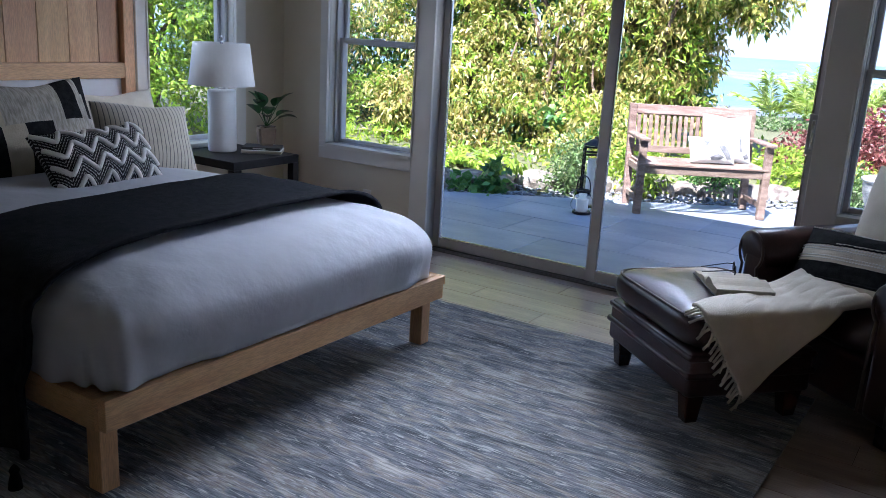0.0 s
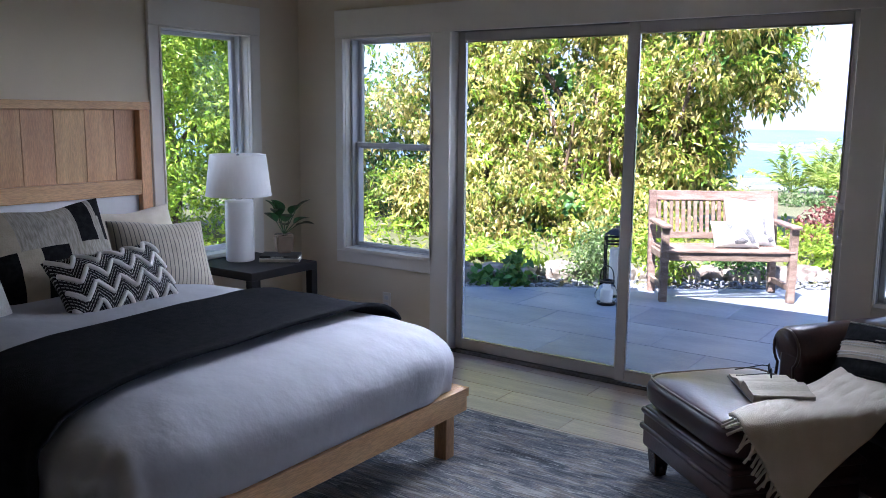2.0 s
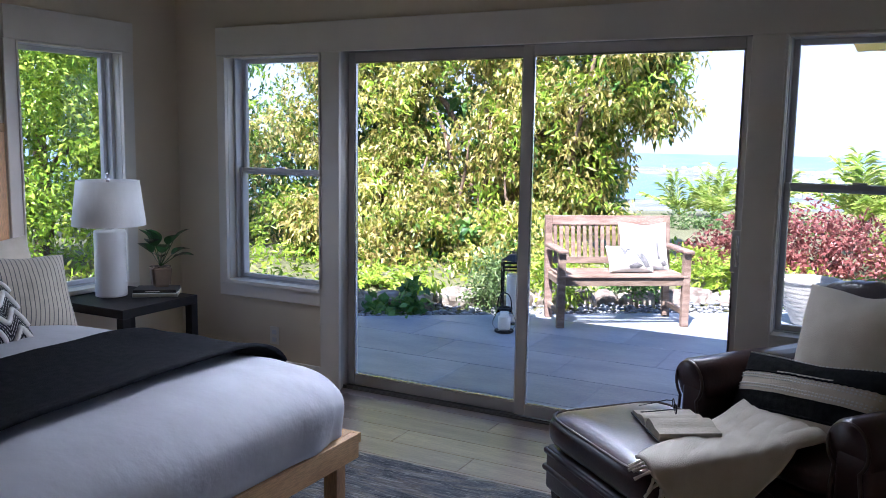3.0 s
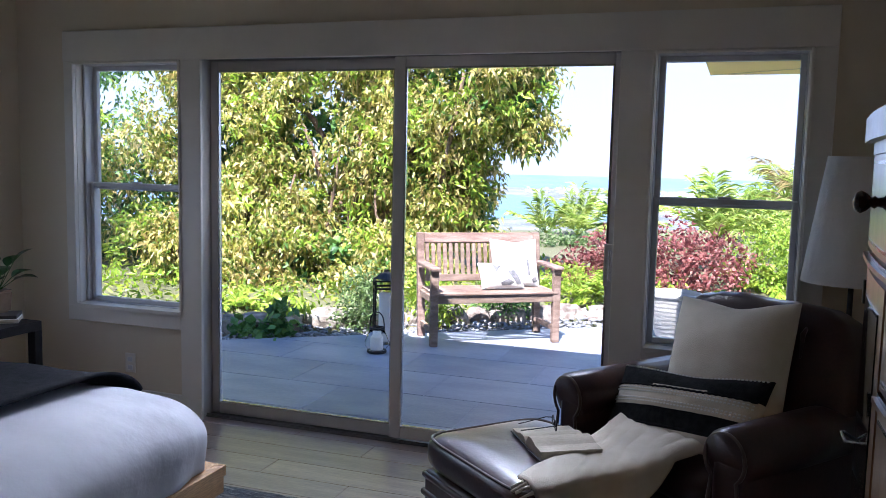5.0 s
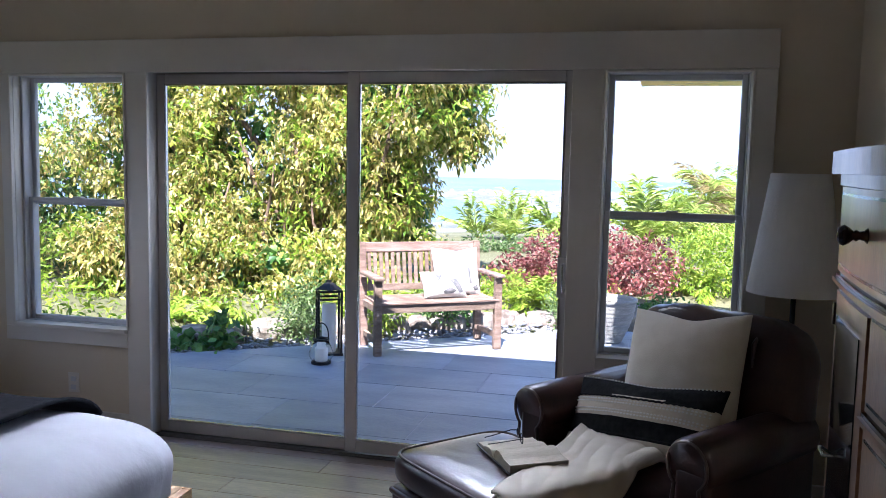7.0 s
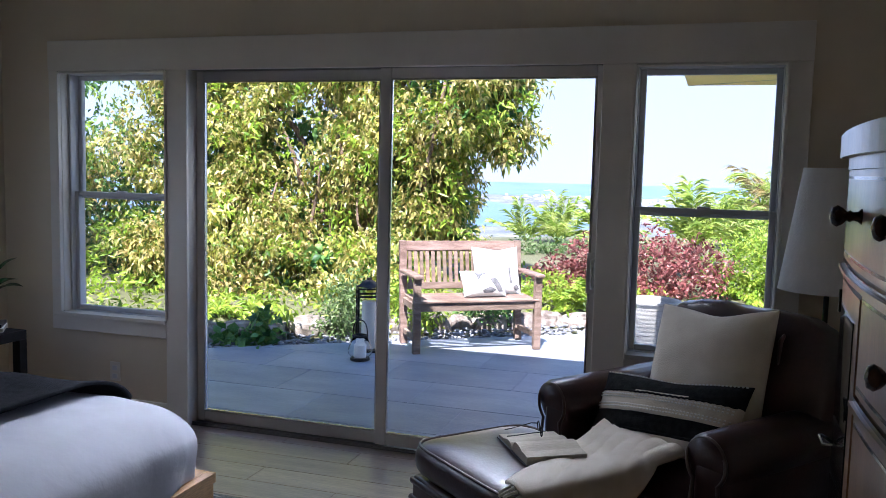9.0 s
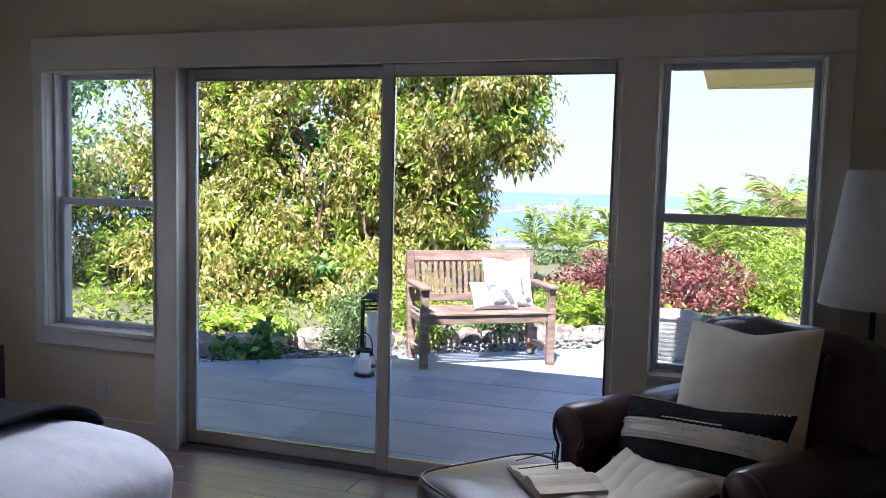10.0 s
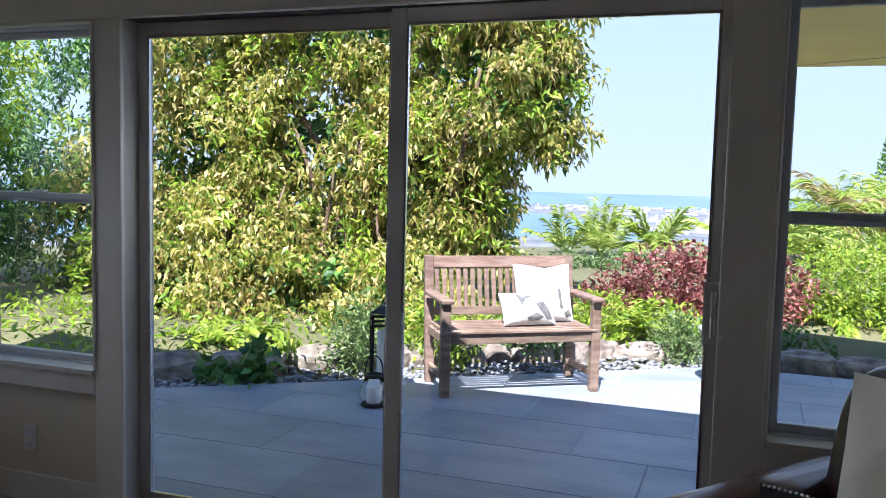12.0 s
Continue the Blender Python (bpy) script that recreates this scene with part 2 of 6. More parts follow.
STUCCO = mat("cream_stucco", (0.62, 0.55, 0.40), (0.68, 0.60, 0.45), rough=0.9, scale=6, bump=0.5, bump_scale=80)
# sunlight bounced off the patio is put into the soffit's yellow base colour
SOFFIT = mat("bounce_lit_cream_soffit", (0.80, 0.62, 0.27), (0.84, 0.66, 0.31), rough=0.7, scale=2, bump=0.08, bump_scale=80)
ROOFM = mat("grey_shingle_roof", (0.16, 0.16, 0.17), (0.26, 0.25, 0.25), rough=0.9, scale=20, bump=0.6)
POTG = mat("pale_grey_glaze", (0.26, 0.25, 0.23), (0.36, 0.35, 0.32), rough=0.5, scale=9, stretch=(1, 1, 6), bump=0.3, bump_scale=30)
L_TREE = leaf_mat("tree_leaf", (0.10, 0.20, 0.025), (0.44, 0.40, 0.09), (0.80, 0.64, 0.32), 0.35, 0.5)
L_LIME = leaf_mat("bright_leaf", (0.15, 0.28, 0.025), (0.30, 0.43, 0.04), (0.48, 0.55, 0.08))
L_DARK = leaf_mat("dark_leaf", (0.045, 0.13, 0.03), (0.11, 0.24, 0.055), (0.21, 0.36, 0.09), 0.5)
L_RED = leaf_mat("maroon_leaf", (0.17, 0.045, 0.045), (0.32, 0.11, 0.10), (0.48, 0.24, 0.20))
L_GREY = leaf_mat("olive_shrub_leaf", (0.09, 0.17, 0.045), (0.18, 0.27, 0.09), (0.33, 0.41, 0.18))
L_PALM = leaf_mat("palm_leaf", (0.24, 0.36, 0.05), (0.42, 0.52, 0.10), (0.56, 0.58, 0.20), 0.4, 0.5)
L_DRY = leaf_mat("dry_palm_leaf", (0.22, 0.17, 0.06), (0.36, 0.28, 0.12), (0.48, 0.40, 0.2))
L_FERN = leaf_mat("fern_leaf", (0.20, 0.32, 0.03), (0.34, 0.46, 0.05), (0.48, 0.54, 0.09))
L_HOUSE = leaf_mat("house_plant_leaf", (0.015, 0.05, 0.015), (0.03, 0.085, 0.025), (0.05, 0.12, 0.035), 0.25, 0.15)


def rug_mat():
    """Streaks of slate, grey, beige and ivory, broken up across the weave."""
    m = mat("abstract_rug", (0.1, 0.1, 0.1), rough=0.95, bump=0.6, bump_scale=40, stretch=(0.35, 4.5, 1), sheen=0.2)
    t = m.node_tree
    n, link = t.nodes, t.links.new
    tc = n.new("ShaderNodeTexCoord")

    def streak(sx, sy, turn, scale, detail, twist):
        mp = n.new("ShaderNodeMapping")
        mp.inputs["Scale"].default_value = (sx, sy, 1)
        mp.inputs["Rotation"].default_value = (0, 0, radians(turn))
        link(tc.outputs["Object"], mp.inputs[0])
        z = n.new("ShaderNodeTexNoise")
        z.inputs["Scale"].default_value, z.inputs["Detail"].default_value, z.inputs["Distortion"].default_value = scale, detail, twist
        link(mp.outputs[0], z.inputs["Vector"])
        return z.outputs[0]

    ramp = n.new("ShaderNodeValToRGB")
    e = ramp.color_ramp.elements
    e[0].position, e[0].color = 0.30, (0.045, 0.048, 0.058, 1)
    e[1].position, e[1].color = 0.72, (0.50, 0.47, 0.42, 1)
    for p, c in ((0.42, (0.11, 0.12, 0.14)), (0.50, (0.21, 0.215, 0.23)), (0.57, (0.29, 0.255, 0.21)), (0.63, (0.36, 0.35, 0.34))):
        k = e.new(p)
        k.color = (*c, 1)
    link(streak(1.3, 5.2, 4, 2.3, 14, 1.4), ramp.inputs[0])
    thread = n.new("ShaderNodeValToRGB")
    thread.color_ramp.elements[0].position, thread.color_ramp.elements[1].position = 0.40, 0.56
    thread.color_ramp.elements[0].color = (0.42, 0.42, 0.44, 1)
    link(streak(3.6, 34, -3, 3.0, 8, 1.2), thread.inputs[0])
    mx = n.new("ShaderNodeMix")
    mx.data_type, mx.blend_type = "RGBA", "MULTIPLY"
    mx.inputs[0].default_value = 0.8
    link(ramp.outputs[0], mx.inputs[6])
    link(thread.outputs[0], mx.inputs[7])
    fleck = n.new("ShaderNodeValToRGB")
    fleck.color_ramp.elements[0].position, fleck.color_ramp.elements[1].position = 0.57, 0.66
    link(streak(4.0, 26, 9, 2.6, 9, 1.6), fleck.inputs[0])
    m2 = n.new("ShaderNodeMix")
    m2.data_type = "RGBA"
    link(fleck.outputs[0], m2.inputs[0])
    link(mx.outputs[2], m2.inputs[6])
    m2.inputs[7].default_value = (0.46, 0.45, 0.43, 1)
    link(m2.outputs[2], n["Principled BSDF"].inputs["Base Color"])
    return m


# ---- makers ----
def grow(name, mesh_or_bm, material, parent=None, label="", smooth=False):
    """Links a mesh or bmesh as one mesh object, under a parent if one is given."""
    me = mesh_or_bm
    if not isinstance(me, bpy.types.Mesh):
        me = bpy.data.meshes.new(name)
        mesh_or_bm.to_mesh(me)
        mesh_or_bm.free()
    if material and not me.materials:
        me.materials.append(material)
    if smooth:
        me.polygons.foreach_set("use_smooth", [True] * len(me.polygons))
    ob = new(name, me)
    if parent is not None:
        ob.parent = parent
    if label:
        ob["label"] = label
    return ob


def part(name, bm, material, parent, label="", smooth=False):
    return grow(name, bm, material, parent, label, smooth)


def thing(name, m, label, category, group="", kind=""):
    ob = new(name)
    ob.empty_display_size = 0.1
    ob.matrix_world = m
    return tagged(ob, label, category, group, kind)


def box(lo, hi, bevel=0.0, seg=2, bm=None):
    """A box between two corners, its edges rounded; adds to bm where one is given."""
    own = bmesh.new()
    bmesh.ops.create_cube(own, size=1)
    for v in own.verts:
        v.co = Vector([lo[i] + (hi[i] - lo[i]) * (v.co[i] + 0.5) for i in range(3)])
    if bevel:
        bmesh.ops.bevel(own, geom=own.edges[:], offset=bevel, segments=seg, affect="EDGES", profile=0.5)
    if bm is None:
        return own
    me = bpy.data.meshes.new("scrap")
    own.to_mesh(me)
    own.free()
    bm.from_mesh(me)
    bpy.data.meshes.remove(me)
    return bm


def moved(bm, m):
    bmesh.ops.transform(bm, matrix=m, verts=bm.verts)
    return bm


def lathe(profile, seg=32, cap=True):
    """A turned body from (radius, height) pairs."""
    verts, faces = [], []
    for r, z in profile:
        verts += [(r * math.cos(2 * math.pi * i / seg), r * math.sin(2 * math.pi * i / seg), z) for i in range(seg)]
    for j in range(len(profile) - 1):
        for i in range(seg):
            k = (i + 1) % seg
            faces.append((j * seg + i, j * seg + k, (j + 1) * seg + k, (j + 1) * seg + i))
    if cap:
        faces.append(tuple(range(seg - 1, -1, -1)))
        faces.append(tuple((len(profile) - 1) * seg + i for i in range(seg)))
    me = bpy.data.meshes.new("turned")
    me.from_pydata(verts, [], faces)
    return me


def tube(points, radii, seg=8):
    """A tapered tube along points."""
    pts = [Vector(p) for p in points]
    if not hasattr(radii, "__len__"):
        radii = [radii] * len(pts)
    verts, faces = [], []
    side = None
    for i, p in enumerate(pts):
        d = (pts[min(i + 1, len(pts) - 1)] - pts[max(i - 1, 0)]).normalized()
        if side is None:
            side = d.cross(Vector((0.31, 0.17, 1))).normalized() if abs(d.z) < 0.95 else d.cross(Vector((1, 0.2, 0))).normalized()
        side = (side - d * side.dot(d)).normalized()
        up = d.cross(side)
        for k in range(seg):
            a = 2 * math.pi * k / seg
            verts.append(p + (side * math.cos(a) + up * math.sin(a)) * radii[i])
    for i in range(len(pts) - 1):
        for k in range(seg):
            j = (k + 1) % seg
            faces.append((i * seg + k, i * seg + j, (i + 1) * seg + j, (i + 1) * seg + k))
    faces.append(tuple(range(seg - 1, -1, -1)))
    faces.append(tuple((len(pts) - 1) * seg + k for k in range(seg)))
    me = bpy.data.meshes.new("tube")
    me.from_pydata([tuple(v) for v in verts], [], faces)
    return me


def spow(v, p):
    return math.copysign(abs(v) ** p, v)


def soft(a, b, c, n=5.0, m=2.6, nu=64, nv=28, ripple=0.0, freq=5.0, seed=0.0, vmin=-1.0):
    """A stuffed body: a rounded box of half sizes a, b, c with soft, slightly uneven sides."""
    verts, faces = [], []
    for j in range(nv + 1):
        w = (vmin + (1 - vmin) * j / nv) * math.pi / 2
        cw, sw = max(math.cos(w), 0) ** (2 / m), spow(math.sin(w), 2 / m)
        for i in range(nu):
            u = 2 * math.pi * i / nu
            p = Vector((a * cw * spow(math.cos(u), 2 / n), b * cw * spow(math.sin(u), 2 / n), c * sw))
            if ripple:
                k = ripple * (noise.noise(p * freq + Vector((seed, 0, 0))) + 0.5 * noise.noise(p * freq * 2.7 + Vector((0, seed, 3))))
                p += Vector((p.x / a * 0.6, p.y / b * 0.6, p.z / c)) * k
            verts.append(tuple(p))
    for j in range(nv):
        for i in range(nu):
            k = (i + 1) % nu
            faces.append((j * nu + i, j * nu + k, (j + 1) * nu + k, (j + 1) * nu + i))
    me = bpy.data.meshes.new("soft")
    me.from_pydata(verts, [], faces)
    me.polygons.foreach_set("use_smooth", [True] * len(faces))
    return me


def cushion_z(u, v, thick, seed=0.0):
    """Half thickness of a cushion at u, v in -1..1."""
    f = max(0.0, (1 - abs(u) ** 2.6)) ** 0.55 * max(0.0, (1 - abs(v) ** 2.6)) ** 0.55
    return thick * f * (1 + 0.10 * noise.noise(Vector((u * 2.2 + seed, v * 2.2, seed)))) + 0.006 * f * noise.noise(Vector((u * 6, v * 6, seed + 9)))


def cushion_xy(u, v, w, h):
    """Outline of a cushion: sides drawn in a little, corners left as ears."""
    dent = 0.045 * h * math.exp(-((u - 0.1) / 0.45) ** 2) * max(0.0, v) ** 3
    return (u * w / 2 * (1 - 0.06 * (1 - v * v)), v * h / 2 * (1 - 0.06 * (1 - u * u)) - dent)


def cushion(w, h, thick, seed=0.0, n=22):
    verts, faces = [], []
    for s in (1, -1):
        for j in range(n + 1):
            for i in range(n + 1):
                u, v = 2 * i / n - 1, 2 * j / n - 1
                u, v = math.sin(u * math.pi / 2), math.sin(v * math.pi / 2)
                x, y = cushion_xy(u, v, w, h)
                verts.append((x, y, s * (cushion_z(u, v, thick, seed * s) + 0.004)))
    q = n + 1
    for s in (0, 1):
        for j in range(n):
            for i in range(n):
                f = [s * q * q + j * q + i, s * q * q + j * q + i + 1, s * q * q + (j + 1) * q + i + 1, s * q * q + (j + 1) * q + i]
                faces.append(tuple(f if s == 0 else f[::-1]))
    rim = [i for i in range(q)] + [j * q + n for j in range(1, q)] + [n * q + i for i in range(n - 1, -1, -1)] + [j * q for j in range(n - 1, 0, -1)]
    for a, b in zip(rim, rim[1:] + rim[:1]):
        faces.append((b, a, q * q + a, q * q + b))
    me = bpy.data.meshes.new("cushion")
    me.from_pydata(verts, [], faces)
    me.polygons.foreach_set("use_smooth", [True] * len(faces))
    return me


def leaves(pos, way, length, width, droop=0.25, rng=None, fold=0.25):
    """One mesh of pointed, folded leaves: at pos (n x 3), along way (n x 3), of the given sizes."""
    n = len(pos)
    way = way / np.maximum(np.linalg.norm(way, axis=1, keepdims=True), 1e-6)
    rnd = rng.normal(size=(n, 3))
    side = np.cross(way, rnd)
    side /= np.maximum(np.linalg.norm(side, axis=1, keepdims=True), 1e-6)
    up = np.cross(side, way)
    L = (length * rng.uniform(0.65, 1.25, n))[:, None]
    Wd = (width * rng.uniform(0.7, 1.25, n))[:, None]
    down = np.array([0, 0, -1.0])
    base = pos
    mid = pos + way * L * 0.5 - up * Wd * fold
    tip = pos + way * L * (1 - 0.5 * droop) + down * L * droop
    lft = pos + way * L * 0.45 + side * Wd * 0.5
    rgt = pos + way * L * 0.45 - side * Wd * 0.5
    verts = np.stack([base, lft, tip, rgt, mid], 1).reshape(-1, 3)
    o = np.arange(n)[:, None] * 5
    tris = np.concatenate([o + np.array([[0, 4, 1]]), o + np.array([[1, 4, 2]]), o + np.array([[0, 3, 4]]), o + np.array([[3, 2, 4]])], 1).reshape(-1, 3)
    me = bpy.data.meshes.new("leaves")
    me.vertices.add(len(verts))
    me.vertices.foreach_set("co", verts.astype(np.float32).ravel())
    me.loops.add(len(tris) * 3)
    me.loops.foreach_set("vertex_index", tris.astype(np.int32).ravel())
    me.polygons.add(len(tris))
    me.polygons.foreach_set("loop_start", np.arange(0, len(tris) * 3, 3, dtype=np.int32))
    me.update(calc_edges=True)
    return me


def clumps(blobs, count, rng, twig=0.16, per=9, shell=0.45):
    """Leaf places in twigs of several leaves, within ellipsoids (cx, cy, cz, rx, ry, rz), denser towards their outside."""
    vol = np.array([b[3] * b[4] * b[5] for b in blobs]) ** 0.67
    pick = rng.choice(len(blobs), count // per, p=vol / vol.sum())
    B = np.array(blobs)[pick]
    d = rng.normal(size=(len(pick), 3))
    d /= np.linalg.norm(d, axis=1, keepdims=True)
    r = 1 - shell * rng.random((len(pick), 1)) ** 1.5
    r *= 1 + 0.16 * rng.normal(size=(len(pick), 1)) * (rng.random((len(pick), 1)) < 0.5)
    tips = B[:, :3] + d * B[:, 3:] * r
    out = np.repeat(tips, per, 0) + rng.normal(size=(len(tips) * per, 3)) * twig * 0.35
    way = np.repeat(d, per, 0) * 0.5 + rng.normal(size=(len(tips) * per, 3)) * 0.75
    return out, way


def tufts(blobs, per_area, r, rng):
    """Breaks large ellipsoids into many small tufts over their outside, so that shade falls between them."""
    out = []
    for cx, cy, cz, rx, ry, rz in blobs:
        k = int(per_area * (rx * ry + ry * rz + rx * rz) + 3)
        d = rng.normal(size=(k, 3))
        d /= np.linalg.norm(d, axis=1, keepdims=True)
        f = rng.uniform(0.55, 1.0, k)
        for (dx, dy, dz), q in zip(d, f):
            s = r * rng.uniform(0.65, 1.35)
            out.append((cx + dx * rx * q, cy + dy * ry * q, cz + dz * rz * q, s * 1.15, s, s * 0.8))
    return out


def facing(points, way, eye, keep, rng):
    """Thins out what lies on the far side of a plant, away from the walked side."""
    c = points.mean(0)
    s = ((points - c) @ (np.array(eye) - c)) / np.linalg.norm(np.array(eye) - c)
    ok = (s > -0.2 * s.max()) | (rng.random(len(points)) < keep)
    return points[ok], way[ok]


# ---- the room ----
WX, EX, NY, SY, TOP = -1.32, 3.48, -0.11, -5.7, 2.75
OUT = 0.06


def wall_with_holes(name, along, lo, hi, at, thick, holes, label):
    """An upright wall along x or y, with openings (from, to, sill, head) through it."""
    bm = bmesh.new()
    cuts = sorted(holes)
    edge = lo
    spans = []
    for a, b, s, h in cuts:
        spans += [(edge, a, 0, TOP), (a, b, h, TOP)] + ([(a, b, 0, s)] if s > 0 else [])
        edge = b
    spans.append((edge, hi, 0, TOP))
    for a, b, s, h in spans:
        if along == "x":
            box((a, at[0], s), (b, at[1], h), bm=bm)
        else:
            box((at[0], a, s), (at[1], b, h), bm=bm)
    bmesh.ops.remove_doubles(bm, verts=bm.verts, dist=0.0005)
    return tagged(grow(name, bm, WALL), label, "wall", kind="structure")


HOLES_N = [(-0.895, -0.168, 0.588, 2.02), (-0.075, 2.29, 0.0, 2.045), (2.388, 3.042, 0.63, 2.02)]
wall_with_holes("wall_north", "x", WX - 0.16, EX + 0.16, (NY, OUT + 0.02), 0.16, HOLES_N, "warm beige painted wall around the sliding door")
wall_with_holes("wall_west", "y", SY - 0.16, NY, (WX - 0.16, WX), 0.16, [(-1.265, -0.575, 0.60, 2.02)], "warm beige painted wall behind the bed")
wall_with_holes("wall_east", "y", SY - 0.16, NY, (EX, EX + 0.16), 0.16, [], "warm beige painted wall beside the tall chest")
wall_with_holes("wall_south", "x", WX, EX, (SY - 0.16, SY), 0.16, [], "plain warm beige painted wall")
tagged(grow("ceiling", box((WX - 0.16, SY - 0.16, TOP), (EX + 0.16, OUT + 0.02, TOP + 0.12)), CEIL), "plain off-white painted ceiling", "ceiling", kind="structure")
floor = tagged(grow("floor", box((WX, SY, -0.08), (EX, OUT, -0.004)), GAP), "brown wood plank floor", "floor", kind="structure")


def trim(name, lo, hi, label, bevel=0.003):
    return tagged(grow(name, box(lo, hi, bevel, 1), TRIM), label, "trim", kind="structure")


F = NY - 0.022
HEAD, HEAD_TOP = 2.014, 2.187
trim("trim_head_north", (-0.962, NY - 0.028, HEAD), (3.144, NY, HEAD_TOP), "wide white head board over the openings")
trim("trim_casing_north_1", (-0.962, F, 0.588), (-0.895, NY, HEAD), "white window casing")
trim("trim_casing_north_2", (-0.168, F, 0.0), (-0.03, NY, HEAD), "white casing between window and door")
trim("trim_casing_north_3", (2.234, F, 0.0), (2.388, NY, HEAD), "white casing between door and window")
trim("trim_casing_north_4", (3.042, F, 0.63), (3.144, NY, HEAD), "white window casing")
trim("trim_apron_north_1", (-0.962, F, 0.505), (-0.168, NY, 0.588), "white apron under the window")
trim("trim_apron_north_2", (2.388, F, 0.548), (3.144, NY, 0.63), "white apron under the window")
W2 = WX + 0.022
trim("trim_head_west", (WX, -1.345, HEAD), (WX + 0.028, -0.487, HEAD_TOP), "wide white head board over the window")
trim("trim_casing_west_1", (WX, -1.345, 0.60), (W2, -1.265, HEAD), "white window casing")
trim("trim_casing_west_2", (WX, -0.575, 0.60), (W2, -0.487, HEAD), "white window casing")
trim("trim_apron_west", (WX, -1.345, 0.517), (W2, -0.487, 0.60), "white apron under the window")
trim("baseboard_north_1", (WX, NY - 0.014, 0), (-0.168, NY, 0.125), "white painted baseboard")
trim("baseboard_north_2", (2.388, NY - 0.014, 0), (EX, NY, 0.125), "white painted baseboard")
trim("baseboard_west", (WX, SY, 0), (WX + 0.014, NY - 0.014, 0.125), "white painted baseboard")
trim("baseboard_east", (EX - 0.014, SY, 0), (EX, NY - 0.014, 0.125), "white painted baseboard")


def hung_window(name, m, w, z0, z1, rail, label, sides=(0.05, 0.05)):
    """A window across x from 0 to w in its own frame, y = 0 the room's wall face, outside towards +y; rail 0 for a single sash."""
    win = thing(name, m, label, "window", kind="structure")
    bm = bmesh.new()
    t, (a0, a1) = 0.006, sides
    for lo, hi in (((0, -0.004, z0), (t, 0.165, z1)), ((w - t, -0.004, z0), (w, 0.165, z1)), ((t, -0.004, z1 - t), (w - t, 0.165, z1)), ((t, -0.036, z0), (w - t, 0.165, z0 + 0.022))):
        box(lo, hi, 0.002, 1, bm)
    part("jamb_liner", bm, TRIM, win)
    bm = bmesh.new()
    f = 0.012
    for lo, hi in (((t, 0.05, z0 + 0.022), (a0 - 0.02, 0.16, z1 - t)), ((w - a1 + 0.02, 0.05, z0 + 0.022), (w - t, 0.16, z1 - t)), ((a0 - 0.02, 0.05, z1 - t - f), (w - a1 + 0.02, 0.16, z1 - t)), ((a0 - 0.02, 0.05, z0 + 0.022), (w - a1 + 0.02, 0.16, z0 + 0.026))):
        box(lo, hi, 0.003, 1, bm)
    part("window_frame", bm, VINYL, win)
    bm = bmesh.new()
    for lo, hi in (((-0.010, -0.030, z0 + 0.026), (0.004, -0.002, z1 - 0.008)), ((w - 0.004, -0.030, z0 + 0.026), (w + 0.010, -0.002, z1 - 0.008)), ((0.004, -0.030, z1 - 0.020), (w - 0.004, -0.002, z1 - 0.008))):
        box(lo, hi, 0.004, 2, bm)
    part("bead", bm, TRIM, win, "thin white bead round the opening")
    x0, x1, lo_z, hi_z = a0 - 0.02, w - a1 + 0.02, z0 + 0.026, z1 - t - f
    sashes = (("upper_sash", 0.115, rail - 0.021, hi_z), ("lower_sash", 0.076, lo_z, rail + 0.021)) if rail else (("sash", 0.09, lo_z, hi_z),)
    for nm, y, a, b in sashes:
        bm = bmesh.new()
        q, d = 0.027, 0.034
        for lo, hi in (((x0, y, a), (x0 + q, y + d, b)), ((x1 - q, y, a), (x1, y + d, b)), ((x0 + q, y, b - q), (x1 - q, y + d, b)), ((x0 + q, y, a), (x1 - q, y + d, a + q))):
            box(lo, hi, 0.004, 1, bm)
        sash = part(nm, bm, VINYL, win)
        pane = part("pane", box((x0 + q - 0.004, y + 0.012, a + q - 0.004), (x1 - q + 0.004, y + 0.017, b - q + 0.004)), GLASS, sash)
        pane.visible_shadow = False
    if rail:
        part("latch", box((w / 2 - 0.03, 0.055, rail + 0.021), (w / 2 + 0.03, 0.085, rail + 0.031), 0.004), VINYL, win)
    return win


hung_window("window_1", pose(-0.895, NY, 0), 0.727, 0.588, 2.02, 1.302, "white double-hung window, closed, beside the sliding door", (0.042, 0.042))
hung_window("window_2", pose(2.388, NY, 0), 0.654, 0.63, 2.02, 1.33, "white double-hung window, closed, behind the leather chair", (0.03, 0.03))
hung_window("window_3", pose(WX, -1.265, 0, 0, 0, 90), 0.69, 0.60, 2.02, 0, "white single-pane window above the nightstand")


